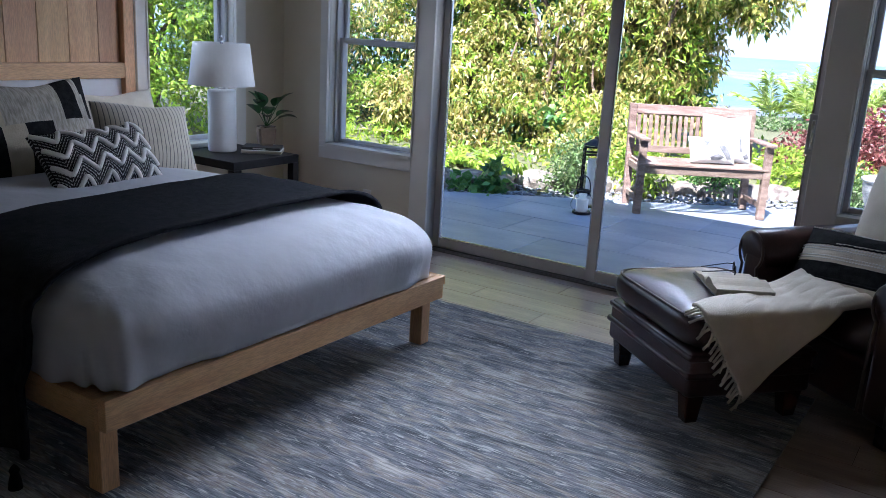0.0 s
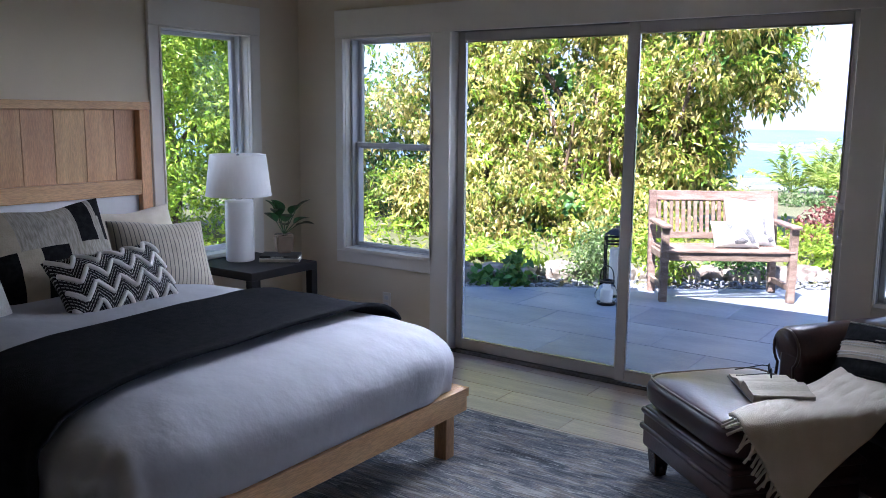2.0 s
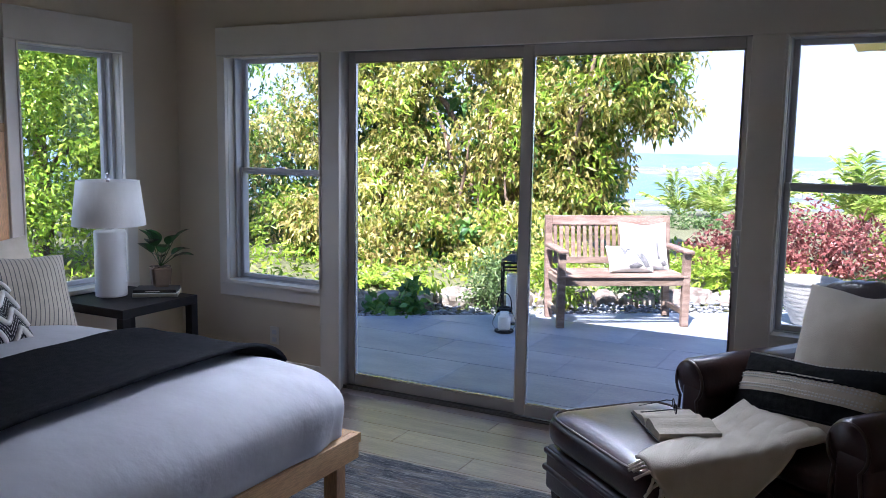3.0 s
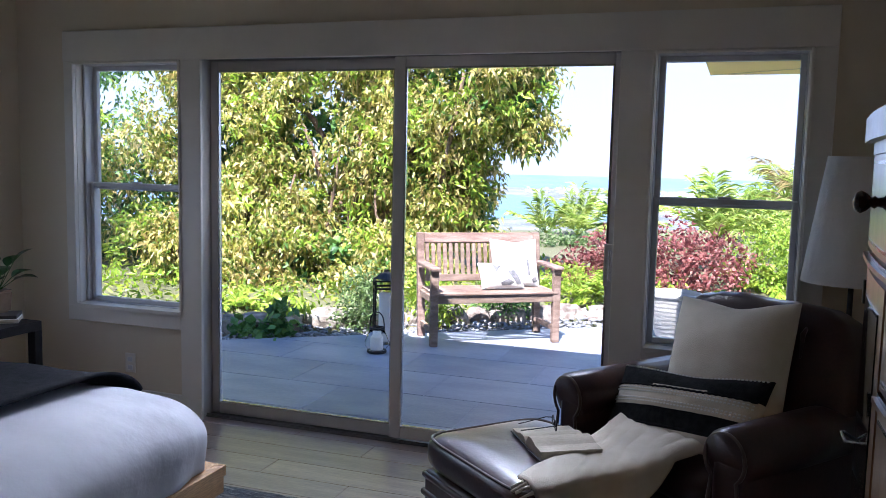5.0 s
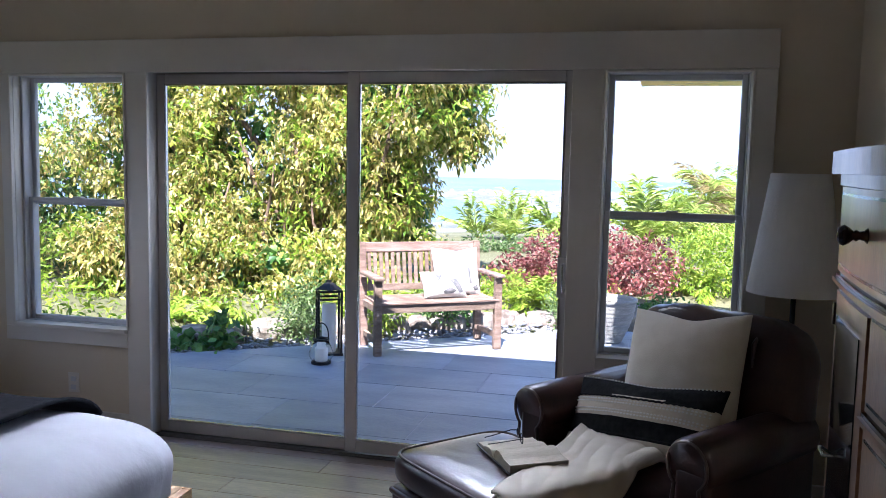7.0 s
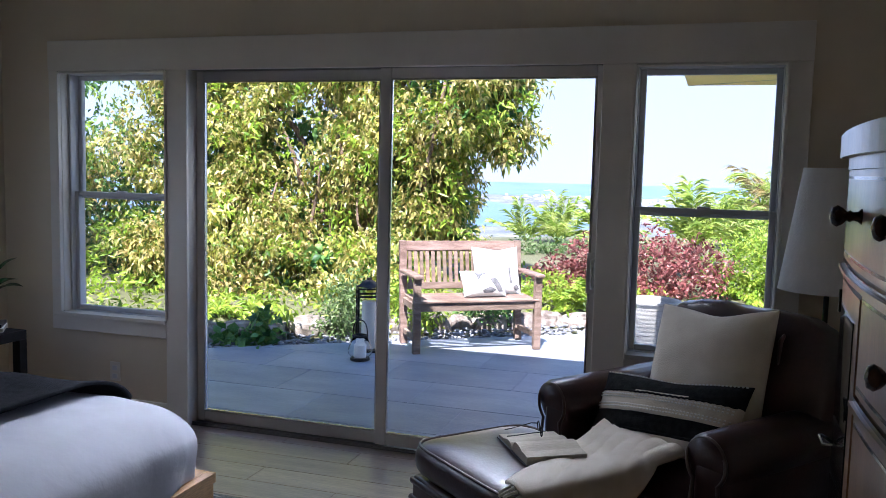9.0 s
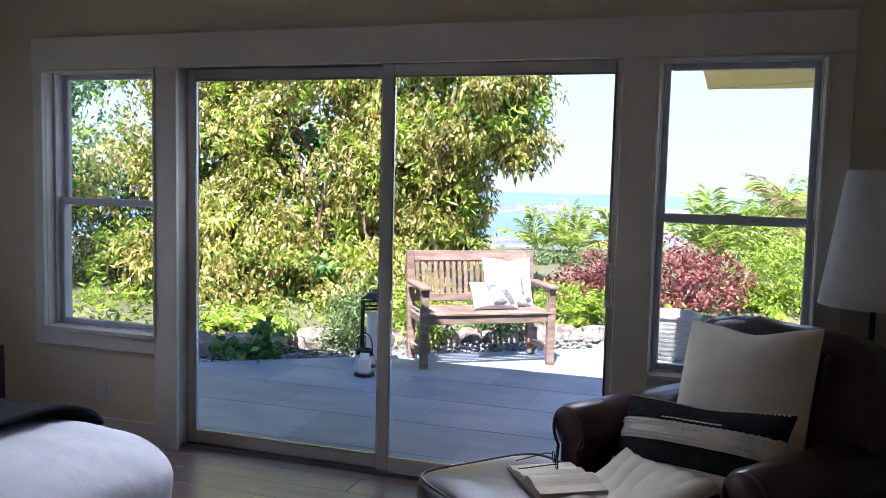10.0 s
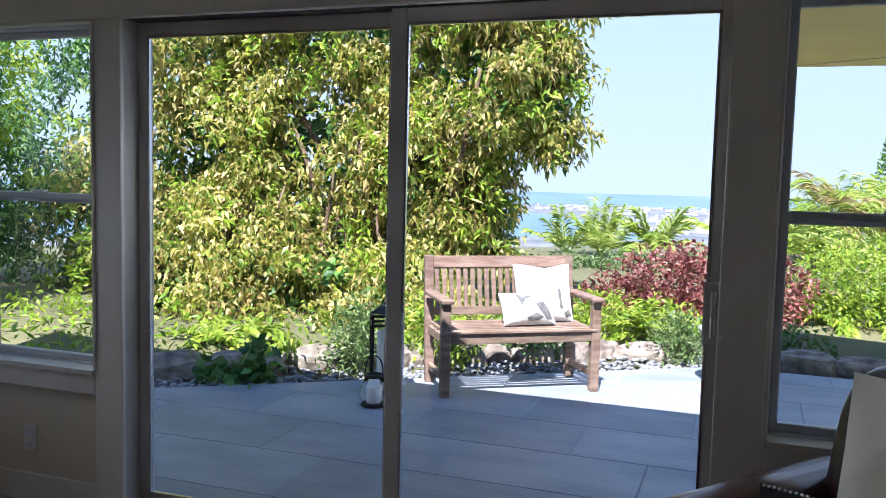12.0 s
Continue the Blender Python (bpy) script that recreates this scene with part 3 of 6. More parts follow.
def panel(door, name, x0, x1, y, z0, z1, stile, label):
    d, top, bot = 0.036, 0.055, 0.066
    bm = bmesh.new()
    for lo, hi in (((x0, y, z0), (x0 + stile[0], y + d, z1)), ((x1 - stile[1], y, z0), (x1, y + d, z1)), ((x0 + stile[0], y, z1 - top), (x1 - stile[1], y + d, z1)), ((x0 + stile[0], y, z0), (x1 - stile[1], y + d, z0 + bot))):
        box(lo, hi, 0.004, 1, bm)
    p = part(name, bm, ALU, door, label)
    g = part("pane", box((x0 + stile[0] - 0.004, y + 0.015, z0 + bot - 0.004), (x1 - stile[1] + 0.004, y + 0.021, z1 - top + 0.004)), GLASS, p)
    g.visible_shadow = False
    bm = bmesh.new()
    for lo, hi in (((x0 + stile[0], y - 0.002, z0 + bot), (x0 + stile[0] + 0.008, y + 0.012, z1 - top)), ((x1 - stile[1] - 0.008, y - 0.002, z0 + bot), (x1 - stile[1], y + 0.012, z1 - top)),
                   ((x0 + stile[0] + 0.008, y - 0.002, z0 + bot), (x1 - stile[1] - 0.008, y + 0.012, z0 + bot + 0.008)), ((x0 + stile[0] + 0.008, y - 0.002, z1 - top - 0.008), (x1 - stile[1] - 0.008, y + 0.012, z1 - top))):
        box(lo, hi, 0, 1, bm)
    part("glazing_bead", bm, STEEL, p)
    return p


door = thing("door_1", pose(0, 0, 0), "taupe sliding glass patio door, closed", "sliding door", kind="structure")
bm = bmesh.new()
for lo, hi in (((-0.075, NY + 0.002, 0), (-0.05, OUT, 2.045)), ((2.268, NY + 0.002, 0), (2.29, OUT, 2.045)), ((-0.05, NY + 0.002, 2.022), (2.268, OUT, 2.045))):
    box(lo, hi, 0.002, 1, bm)
part("door_frame", bm, ALU, door)
bm = bmesh.new()
box((-0.05, -0.066, -0.003), (2.268, OUT + 0.03, 0.010), 0.002, 1, bm)
for y in (-0.058, 0.036):
    box((-0.05, y, 0.010), (2.268, y + 0.006, 0.018), 0, 1, bm)
part("sill_track", bm, TRACK, door, "dark ribbed sill track")
part("head_track", box((-0.05, -0.07, 2.019), (2.268, 0.03, 2.0225), 0.001, 1), TRACK, door)
panel(door, "fixed_panel", -0.050, 1.115, -0.006, 0.012, 2.018, (0.05, 0.045), "fixed glass panel in a taupe frame")
slider = panel(door, "sliding_panel", 1.088, 2.266, -0.062, 0.026, 2.018, (0.062, 0.066), "sliding glass panel in a taupe frame")
bm = box((2.186, -0.074, 0.92), (2.256, -0.062, 1.12), 0.004)
handle = part("door_handle", bm, ALU, slider)
bm = bmesh.new()
box((2.21, -0.112, 0.945), (2.226, -0.098, 1.095), 0.005, 2, bm)
box((2.21, -0.1, 0.95), (2.226, -0.072, 0.966), 0.003, 1, bm)
box((2.21, -0.1, 1.074), (2.226, -0.072, 1.09), 0.003, 1, bm)
part("grip", bm, STEEL, handle)

outlet = thing("wall_outlet", pose(-0.534, NY, 0.278), "white wall outlet plate above the baseboard", "outlet")
part("plate", box((-0.035, -0.007, -0.057), (0.035, 0, 0.057), 0.003), TRIM, outlet)
for z in (-0.028, 0.02):
    part("socket", box((-0.017, -0.0095, z - 0.013), (0.017, -0.006, z + 0.015), 0.003), VINYL, outlet)

# rug
RUG = rug_mat()
rug_bm = bmesh.new()
bmesh.ops.create_grid(rug_bm, x_segments=60, y_segments=60, size=0.5)
for v in rug_bm.verts:
    v.co = Vector((-1.05 + (v.co.x + 0.5) * 3.595, -4.55 + (v.co.y + 0.5) * 3.62, 0.010 + 0.0015 * noise.noise(v.co * 30)))
ext = bmesh.ops.extrude_face_region(rug_bm, geom=rug_bm.faces[:])
for v in ext["geom"]:
    if isinstance(v, bmesh.types.BMVert):
        v.co.z = 0.0
bmesh.ops.recalc_face_normals(rug_bm, faces=rug_bm.faces)
rug = tagged(grow("rug", rug_bm, RUG), "large grey and blue rug with streaked abstract pattern", "rug")
RZ = 0.0115

# ---- bed ----
BY = -2.36
bed = thing("bed", pose(0, BY, RZ), "pale oak platform bed with panelled headboard", "bed")
for nm, lo, hi, mt in (("foot_rail", (0.985, -0.873, 0.232), (1.020, 0.868, 0.333), OAKY), ("side_rail", (-1.20, -0.885, 0.232), (0.985, -0.85, 0.305), OAK), ("side_rail", (-1.20, 0.85, 0.232), (0.985, 0.885, 0.305), OAK),
                       ("platform", (-1.2, -0.887, 0.305), (0.9845, 0.887, 0.333), OAKY), ("end_cap", (0.985, 0.8685, 0.292), (1.018, 0.887, 0.333), OAK)):
    part(nm, box(lo, hi, 0.003), mt, bed)
for x in (-1.1, 0.885):
    for y in (-0.848, 0.812):
        part("leg", box((x, y, 0), (x + 0.066, y + 0.062, 0.2325), 0.003), OAKV, bed)
hb = part("headboard", box((-1.285, -0.935, 0.25), (-1.262, 0.925, 1.035), 0.002), LINEN, bed, "white panel under the oak boards")
for nm, lo, hi in (("top_rail", (-1.30, -0.93, 1.515), (-1.215, 0.945, 1.560)), ("bottom_rail", (-1.285, -0.862, 1.036), (-1.225, 0.877, 1.122))):
    part(nm, box(lo, hi, 0.003), OAKY, bed)
for y in (-0.93, 0.877):
    part("stile", box((-1.295, y, 0.0), (-1.222, y + 0.068, 1.515), 0.003), OAKV, bed)
yy = -0.862
while yy < 0.87:
    w = min(0.178, 0.877 - yy)
    part("plank", box((-1.285, yy + 0.0015, 1.122), (-1.262, yy + w - 0.0015, 1.515), 0.002, 1), OAKV, bed)
    yy += 0.178
mattress = tagged(grow("mattress", box((-1.19, BY - 0.76, 0.333 + RZ), (0.74, BY + 0.76, 0.50 + RZ), 0.05, 4), LINEN, smooth=True), "white mattress on the oak platform", "mattress")

DA, DB, DC, DZ, DX = 1.095, 0.89, 0.324, 0.349, -0.076
ROUND = 4.6


def duvet_point(u, w):
    """Place on the duvet: u round it, w from its hem (-1) over the edge to the middle of the top (1)."""
    n, m = 10.0, ROUND
    ang = max(w, 0) * math.pi / 2
    cw, sw = max(math.cos(ang), 0) ** (2 / m), max(math.sin(ang), 0) ** (2 / m)
    p = Vector((DA * cw * spow(math.cos(u), 2 / n), DB * cw * spow(math.sin(u), 2 / n), DC * sw))
    s = u * 1.06
    q = Vector((p.x, p.y, 0))
    k = 0.5 * noise.noise(q * 2.1) * 0.035 * sw + 0.006 * noise.noise(p * 9) + 0.010 * abs(noise.noise(Vector((p.x * 1.6 + p.y, p.y * 4.2 - p.x, 2)))) * sw
    p.z += k + 0.010 * sw * noise.noise(Vector((p.x * 3.1, p.y * 1.7, 4)))
    low = max(0, 1 - p.z / (DC * 0.75))
    run = q.y if abs(q.x) > DA * 0.9 else q.x
    fold = 0.9 * math.sin(run * 46 + 7 * noise.noise(q * 2.2)) * max(0, noise.noise(Vector((run * 2.6, 7, 1))) + 0.35) + 1.2 * noise.noise(Vector((q.x * 6, q.y * 6, p.z * 2)))
    push = 0.034 * low ** 1.1 * fold + 0.022 * math.sin(math.pi * min(1, p.z / DC)) ** 2
    corner = (2 * max(0, math.cos(u)) * max(0, -math.sin(u))) ** 3
    push += corner * low ** 0.6 * (0.030 * noise.noise(Vector((q.x * 9, q.y * 9, 5))) + 0.012 * math.sin(u * 23 + 9 * p.z) + 0.020)
    d = Vector((spow(math.cos(u), 0.5), spow(math.sin(u), 0.5), 0)).normalized()
    p += d * push
    if w < 0:
        p.z = -0.022 * -w * (1 + noise.noise(q * 6)) + 0.004
        p -= d * 0.05 * -w
    return p + Vector((DX, BY, DZ))


nu, nv = 220, 46
verts, faces = [], []
for j in range(nv + 1):
    w = -0.12 + 1.12 * (j / nv)
    for i in range(nu):
        verts.append(tuple(duvet_point(2 * math.pi * i / nu, w)))
for j in range(nv):
    for i in range(nu):
        k = (i + 1) % nu
        faces.append((j * nu + i, j * nu + k, (j + 1) * nu + k, (j + 1) * nu + i))
me = bpy.data.meshes.new("duvet")
me.from_pydata(verts, [], faces)
duvet = tagged(grow("duvet", me, DUVET, smooth=True), "rumpled white cotton duvet spread on the bed", "duvet")

# dark throw across the bed
verts, faces = [], []
NP, NX = 90, 34
for j in range(NP + 1):
    f = j / NP
    for i in range(NX + 1):
        g = i / NX
        if f < 0.68:
            a = math.pi * (0.10 + 0.885 * f / 0.68)
            y, z = DB * spow(math.cos(a), 2 / ROUND), DC * abs(math.sin(a)) ** (2 / ROUND)
            y *= 1.022
            y += math.copysign(0.018 * math.sin(math.pi * min(1, z / DC)) ** 2, y)
            x0, x1 = -0.05, 0.60
            z += 0.030 + 0.5 * 0.035 * noise.noise(Vector((-0.1, y, 0)) * 2.1) + 0.006 * noise.noise(Vector((g * 4, y * 5, 1)))
        else:
            h = (f - 0.68) / 0.32
            y, z = -DB * 1.022 - 0.018 - 0.030 * min(1, h * 5), 0.05 - h * 0.30
        skew = max(0, -y) * 0.14
        x = -0.03 + 0.66 * g + skew
        y -= (0.014 * math.sin(g * 21 + 2 * noise.noise(Vector((g * 3, 0, f * 2)))) + 0.01 * noise.noise(Vector((g * 8, 3, f * 4)))) * (1 if f > 0.6 else 0)
        z += 0.012 * math.exp(-((g - 1) * 12) ** 2)
        verts.append((x, BY + y, DZ + z))
for j in range(NP):
    for i in range(NX):
        a = j * (NX + 1) + i
        faces.append((a, a + 1, a + NX + 2, a + NX + 1))
me = bpy.data.meshes.new("throw")
me.from_pydata(verts, [], faces)
throw = tagged(grow("throw_blanket", me, NAVY, smooth=True), "charcoal black throw draped across the bed", "throw")
md = throw.modifiers.new("thick", "SOLIDIFY")
md.thickness, md.offset = 0.014, 1
for x in (0.09, 0.72):
    tas = lathe([(0.002, 0.0), (0.010, -0.008), (0.016, -0.02), (0.012, -0.03), (0.018, -0.05), (0.022, -0.085), (0.002, -0.09)], 10)
    t_ob = part("tassel", tas, NAVY, throw, smooth=True)
    t_ob.matrix_basis = pose(x, BY - 0.985, 0.09)


def pillow(w, h, thick, m, material, label, seed=0.0, name="pillow"):
    ob = tagged(grow(name, cushion(w, h, thick, seed, 40), material, smooth=True), label, "pillow", group="pillows on the bed")
    ob.matrix_world = m
    return ob


def leaning(x, y, z, tilt, yaw=0.0, roll=0.0):
    """A cushion that stands on its lower edge at x, y, z and leans back by tilt degrees; it faces +x turned by yaw."""
    return pose(x, y, z, 0, 0, 90 + yaw) @ pose(0, 0, 0, 90 - tilt, 0, 0) @ pose(0, 0, 0, 0, 0, roll)


def at_foot(m, h):
    return m @ pose(0, h / 2, 0)


MT = 0.648
pillow(0.66, 0.47, 0.10, at_foot(leaning(-0.97, -1.70, MT - 0.09, 24), 0.47), CREAM, "cream linen pillow leaning on the headboard", 1.0)
pillow(0.66, 0.47, 0.10, at_foot(leaning(-0.97, -2.42, MT - 0.09, 24), 0.47), CREAM, "cream linen pillow leaning on the headboard", 2.0)
pillow(0.62, 0.47, 0.10, at_foot(leaning(-0.99, -2.98, MT - 0.09, 24), 0.47), CREAM, "cream linen pillow leaning on the headboard", 2.5)
pillow(0.50, 0.41, 0.10, at_foot(leaning(-0.55, -1.84, MT - 0.03, 34, -14, -5), 0.41), PIN, "cream pinstriped pillow leaning on the others", 3.0)
pillow(0.50, 0.43, 0.10, at_foot(leaning(-0.52, -2.87, MT - 0.03, 26, 6), 0.43), WHITEF, "fluffy white nubby pillow", 4.0)
# patchwork pillow: one cushion in bands
patch = pillow(0.62, 0.50, 0.11, at_foot(leaning(-0.69, -2.30, MT - 0.03, 24, -4, 3), 0.50), TAUPEF, "patchwork pillow of black, taupe and beige wool", 5.0)
for mtl in (BLACKF, BEIGEF):
    patch.data.materials.append(mtl)
for f in patch.data.polygons:
    x, y = f.center.x / 0.31, f.center.y / 0.26
    if y < 0.1:
        k = 1 if x < -0.62 or -0.30 < x < 0.15 else (2 if x < -0.3 else 0)
    else:
        k = 2 if x < -0.55 else (0 if x < 0.35 or 0.68 < x < 0.80 else 1)
    f.material_index = k
# zigzag lumbar pillow with raised yarn
zig_m = at_foot(leaning(-0.33, -2.215, MT - 0.02, 38, -3, 4), 0.32)
zig = pillow(0.56, 0.32, 0.10, zig_m, WEAVE, "black and white lumbar pillow with raised zigzag yarn", 6.0)
for r in range(4):
    pts = []
    for i in range(61):
        u = -0.97 + 1.94 * i / 60
        tri = abs(((i / 60 * 4.5) % 1.0) * 2 - 1)
        v = -1.02 + r * 0.54 + 0.46 * tri - 0.08
        v = max(-0.985, min(0.985, v))
        x, y = cushion_xy(u, v, 0.56, 0.32)
        pts.append((x, y, cushion_z(u, v, 0.10, 6.0) + 0.007))
    part("zigzag_ridge", tube(pts, 0.011, 6), YARN, zig, "raised white yarn zigzag", True)


# ---- beside the bed ----
NZ = 0.592
ns = thing("nightstand", pose(-1.01, -0.855, 0), "square black-brown side table beside the bed", "nightstand")
part("tabletop", box((-0.285, -0.275, NZ - 0.05), (0.285, 0.275, NZ), 0.003), BLACKW, ns)
for x in (-0.285, 0.235):
    for y in (-0.275, 0.225):
        part("leg", box((x, y, 0), (x + 0.05, y + 0.05, NZ - 0.05), 0.002), BLACKW, ns)

lamp = thing("table_lamp", pose(-1.12, -0.86, NZ), "white ceramic column table lamp with white drum shade", "table lamp")
part("base", lathe([(0.083, 0.0), (0.088, 0.004), (0.088, 0.01), (0.088, 0.37), (0.085, 0.382), (0.05, 0.384), (0.02, 0.386)], 40), CERAM, lamp, smooth=True)
part("neck", lathe([(0.012, 0.385), (0.022, 0.388), (0.022, 0.396), (0.010, 0.40), (0.010, 0.672), (0.018, 0.674), (0.006, 0.684), (0.013, 0.70), (0.003, 0.71)], 16), STEEL, lamp, "chrome neck and finial", True)
sh = part("shade", lathe([(0.203, 0.412), (0.172, 0.668), (0.169, 0.668), (0.200, 0.412), (0.203, 0.412)], 48, False), SHADE, lamp, "white linen shade", True)
part("spider", tube([(-0.172, 0, 0.65), (0, 0, 0.655), (0.172, 0, 0.65)], 0.003, 6), STEEL, lamp)

nb = thing("book", pose(-0.925, -0.70, NZ, 0, 0, 38), "thin hardcover book lying on the nightstand", "book", group="books on the nightstand")
part("cover", box((-0.125, -0.085, 0), (0.125, 0.085, 0.022), 0.002), PAPERW, nb)
part("page_block", box((-0.122, -0.0875, 0.003), (0.1265, 0.08, 0.019), 0.001), PAPER, nb)
nb2 = thing("book", pose(-0.93, -0.695, NZ + 0.022, 0, 0, 36), "black hardcover book lying on another book", "book", group="books on the nightstand")
part("cover", box((-0.12, -0.08, 0), (0.12, 0.08, 0.018), 0.002), COVER, nb2)
part("title", box((-0.05, -0.0812, 0.006), (0.03, -0.08, 0.012)), PAPERW, nb2, "pale lettering on the spine")

pot = thing("potted_plant", pose(-0.95, -0.645, NZ + 0.040), "small green plant in a square tan clay pot", "houseplant")
bm = bmesh.new()
bmesh.ops.create_cone(bm, cap_ends=True, segments=4, radius1=0.068, radius2=0.082, depth=0.12)
bmesh.ops.bevel(bm, geom=bm.edges[:], offset=0.012, segments=3, affect="EDGES")
moved(bm, pose(0, 0, 0.06, 0, 0, 12))
part("pot", bm, POTC, pot)
part("soil", box((-0.045, -0.045, 0.115), (0.045, 0.045, 0.1215), 0.004), SOIL, pot)
rng = np.random.default_rng(5)
for i in range(11):
    a, e = i * 2.4 + 0.4, 0.55 + 0.9 * ((i * 37) % 10) / 10
    tip = Vector((math.cos(a) * math.cos(e), math.sin(a) * math.cos(e), math.sin(e))) * (0.10 + 0.03 * (i % 3))
    st = part("stem", tube([(0, 0, 0.118), tip * 0.5 + Vector((0, 0, 0.12)), tip + Vector((0, 0, 0.125))], 0.0025, 5), L_HOUSE, pot)
    bm = bmesh.new()
    bmesh.ops.create_grid(bm, x_segments=6, y_segments=4, size=0.5)
    for v in bm.verts:
        s, w = v.co.x + 0.5, v.co.y * 2
        wid = 0.044 * math.sin(math.pi * min(1, s * 0.93 + 0.05)) ** 0.7
        v.co = Vector((s * 0.11, w * wid, -0.05 * s * s + 0.3 * wid * abs(w)))
    moved(bm, Matrix.Translation(tip + Vector((0, 0, 0.122))) @ tip.to_track_quat("X", "Z").to_matrix().to_4x4())
    part("leaf", bm, L_HOUSE, pot, smooth=True)

# ---- leather chair and ottoman ----
CA = 50.0
chair_m = pose(2.077, -0.70, 0, 0, 0, CA - 90)
# in the chair's frame x runs to its own far side, y to its back
chair = thing("leather_armchair", chair_m, "wide dark brown leather club armchair with rolled arms", "armchair")
CW, CD = 1.02, 0.74


def arm(x0):
    """A rolled arm: upright panel, roll on top, a round front facing."""
    a = part("arm", box((x0 + 0.035, 0.02, 0.10), (x0 + 0.185, CD - 0.06, 0.55), 0.03, 3), LEATHER, chair, smooth=True)
    pts = [(x0 + 0.105, 0.015, 0.545), (x0 + 0.105, 0.03, 0.55), (x0 + 0.105, 0.3, 0.555), (x0 + 0.105, CD - 0.08, 0.565)]
    part("roll", tube(pts, [0.085, 0.098, 0.102, 0.10], 24), LEATHER, a, smooth=True)
    fr = [(x0 + 0.105 + 0.082 * math.cos(t), 0.008, 0.548 + 0.086 * math.sin(t)) for t in np.linspace(-0.9, math.pi + 0.9, 22)]
    fr = [(x0 + 0.175, 0.012, 0.12)] + [(x0 + 0.168, 0.01, 0.40)] + fr + [(x0 + 0.042, 0.01, 0.40), (x0 + 0.035, 0.012, 0.12)]
    part("piping", tube(fr, 0.007, 6), PIPING, a, "worn leather piping", True)
    return a


arm(0.0)
arm(CW - 0.21)
part("base", box((0.05, 0.05, 0.09), (CW - 0.05, CD, 0.30), 0.025, 3), LEATHER, chair, smooth=True)
seat = soft(0.325, 0.31, 0.085, 6, 2.8, ripple=0.006, seed=2)
sob = part("seat_cushion", seat, LEATHER, chair)
sob.matrix_basis = pose(CW / 2, 0.31, 0.375)
back = soft(0.42, 0.12, 0.36, 4.5, 4.5, ripple=0.014, freq=6, seed=4)
bob = part("backrest", back, LEATHER, chair)
bob.matrix_basis = pose(0.57, 0.60, 0.63, -10, 0, 0)
for x, y in ((0.07, 0.07), (CW - 0.13, 0.07), (0.07, CD - 0.1), (CW - 0.13, CD - 0.1)):
    part("leg", moved(box((0, 0, 0), (0.06, 0.06, 0.10), 0.006), pose(x, y, 0)), DARKW, chair)
for i in range(9):
    part("pleat", tube([(0.57 + (i - 4) * 0.055, 0.575, 0.93), (0.57 + (i - 4) * 0.062, 0.50, 0.90), (0.57 + (i - 4) * 0.066, 0.472, 0.82)], [0.004, 0.010, 0.003], 6), LEATHER, chair, smooth=True)

OTT = pose(2.117, -1.150, RZ, 0, 0, CA - 90 - 1.5)
ott = thing("ottoman", OTT, "dark brown leather ottoman with cushioned top", "ottoman")
ow, od = 0.352, 0.285
ob = part("top_cushion", soft(ow + 0.005, od + 0.005, 0.085, 7, 3.4, ripple=0.006, seed=7), LEATHER, ott)
ob.matrix_basis = pose(0, 0, 0.372)
part("base", box((-ow + 0.012, -od + 0.012, 0.115), (ow - 0.012, od - 0.012, 0.30), 0.02, 3), LEATHER, ott, smooth=True)
for z, o in ((0.275, 0.0), (0.205, 0.003)):
    part("welt", box((-ow + 0.004 - o, -od + 0.004 - o, z - 0.014), (ow - 0.004 + o, od - 0.004 + o, z + 0.014), 0.013, 3), LEATHER, ott, smooth=True)
rim = []
for i in range(80):
    u = 2 * math.pi * i / 80
    k = 0.965
    rim.append(((ow + 0.003) * k * spow(math.cos(u), 2 / 7), (od + 0.003) * k * spow(math.sin(u), 2 / 7), 0.427))
part("piping", tube(rim + rim[:1], 0.006, 6), PIPING, ott, "worn leather piping", True)
for x in (-ow + 0.03, ow - 0.105):
    for y in (-od + 0.03, od - 0.105):
        bm = box((0, 0, 0), (0.075, 0.075, 0.118), 0.008)
        for v in bm.verts:
            if v.co.z < 0.05:
                v.co.x, v.co.y = 0.0375 + (v.co.x - 0.0375) * 0.72, 0.0375 + (v.co.y - 0.0375) * 0.72
        part("leg", moved(bm, pose(x, y, 0)), DARKW, ott)


# pillow and striped pillow on the chair
p1 = tagged(grow("throw_pillow", cushion(0.55, 0.54, 0.11, 11), CREAM, smooth=True), "large cream throw pillow on the leather chair", "pillow")
p1.matrix_world = chair_m @ pose(0.555, 0.415, 0.73, 72, 0, 0) @ pose(0, 0, 0, 0, 0, 6)
p2 = tagged(grow("lumbar_pillow", cushion(0.70, 0.31, 0.075, 12, 44), CREAM, smooth=True), "cream lumbar pillow with black bands and white stitching", "pillow")
p2.matrix_world = chair_m @ pose(0.52, 0.23, 0.575, 60, 0, 0) @ pose(0, 0, 0, 0, 0, 8)
p2.data.materials.append(BLACKF)
for f in p2.data.polygons:
    if 0.42 < f.center.y / 0.155 or -0.62 < f.center.y / 0.155 < -0.12:
        f.material_index = 1
for v0 in (0.31, 0.23, 0.03, -0.05, 0.965):
    for i in range(42):
        u = -0.95 + 1.90 * i / 41
        x, y = cushion_xy(u, v0, 0.70, 0.31)
        st = part("stitch", soft(0.006, 0.004, 0.003, 2, 2, 8, 4), YARN, p2)
        st.matrix_basis = pose(x, y, cushion_z(u, v0, 0.075, 12) + 0.008)
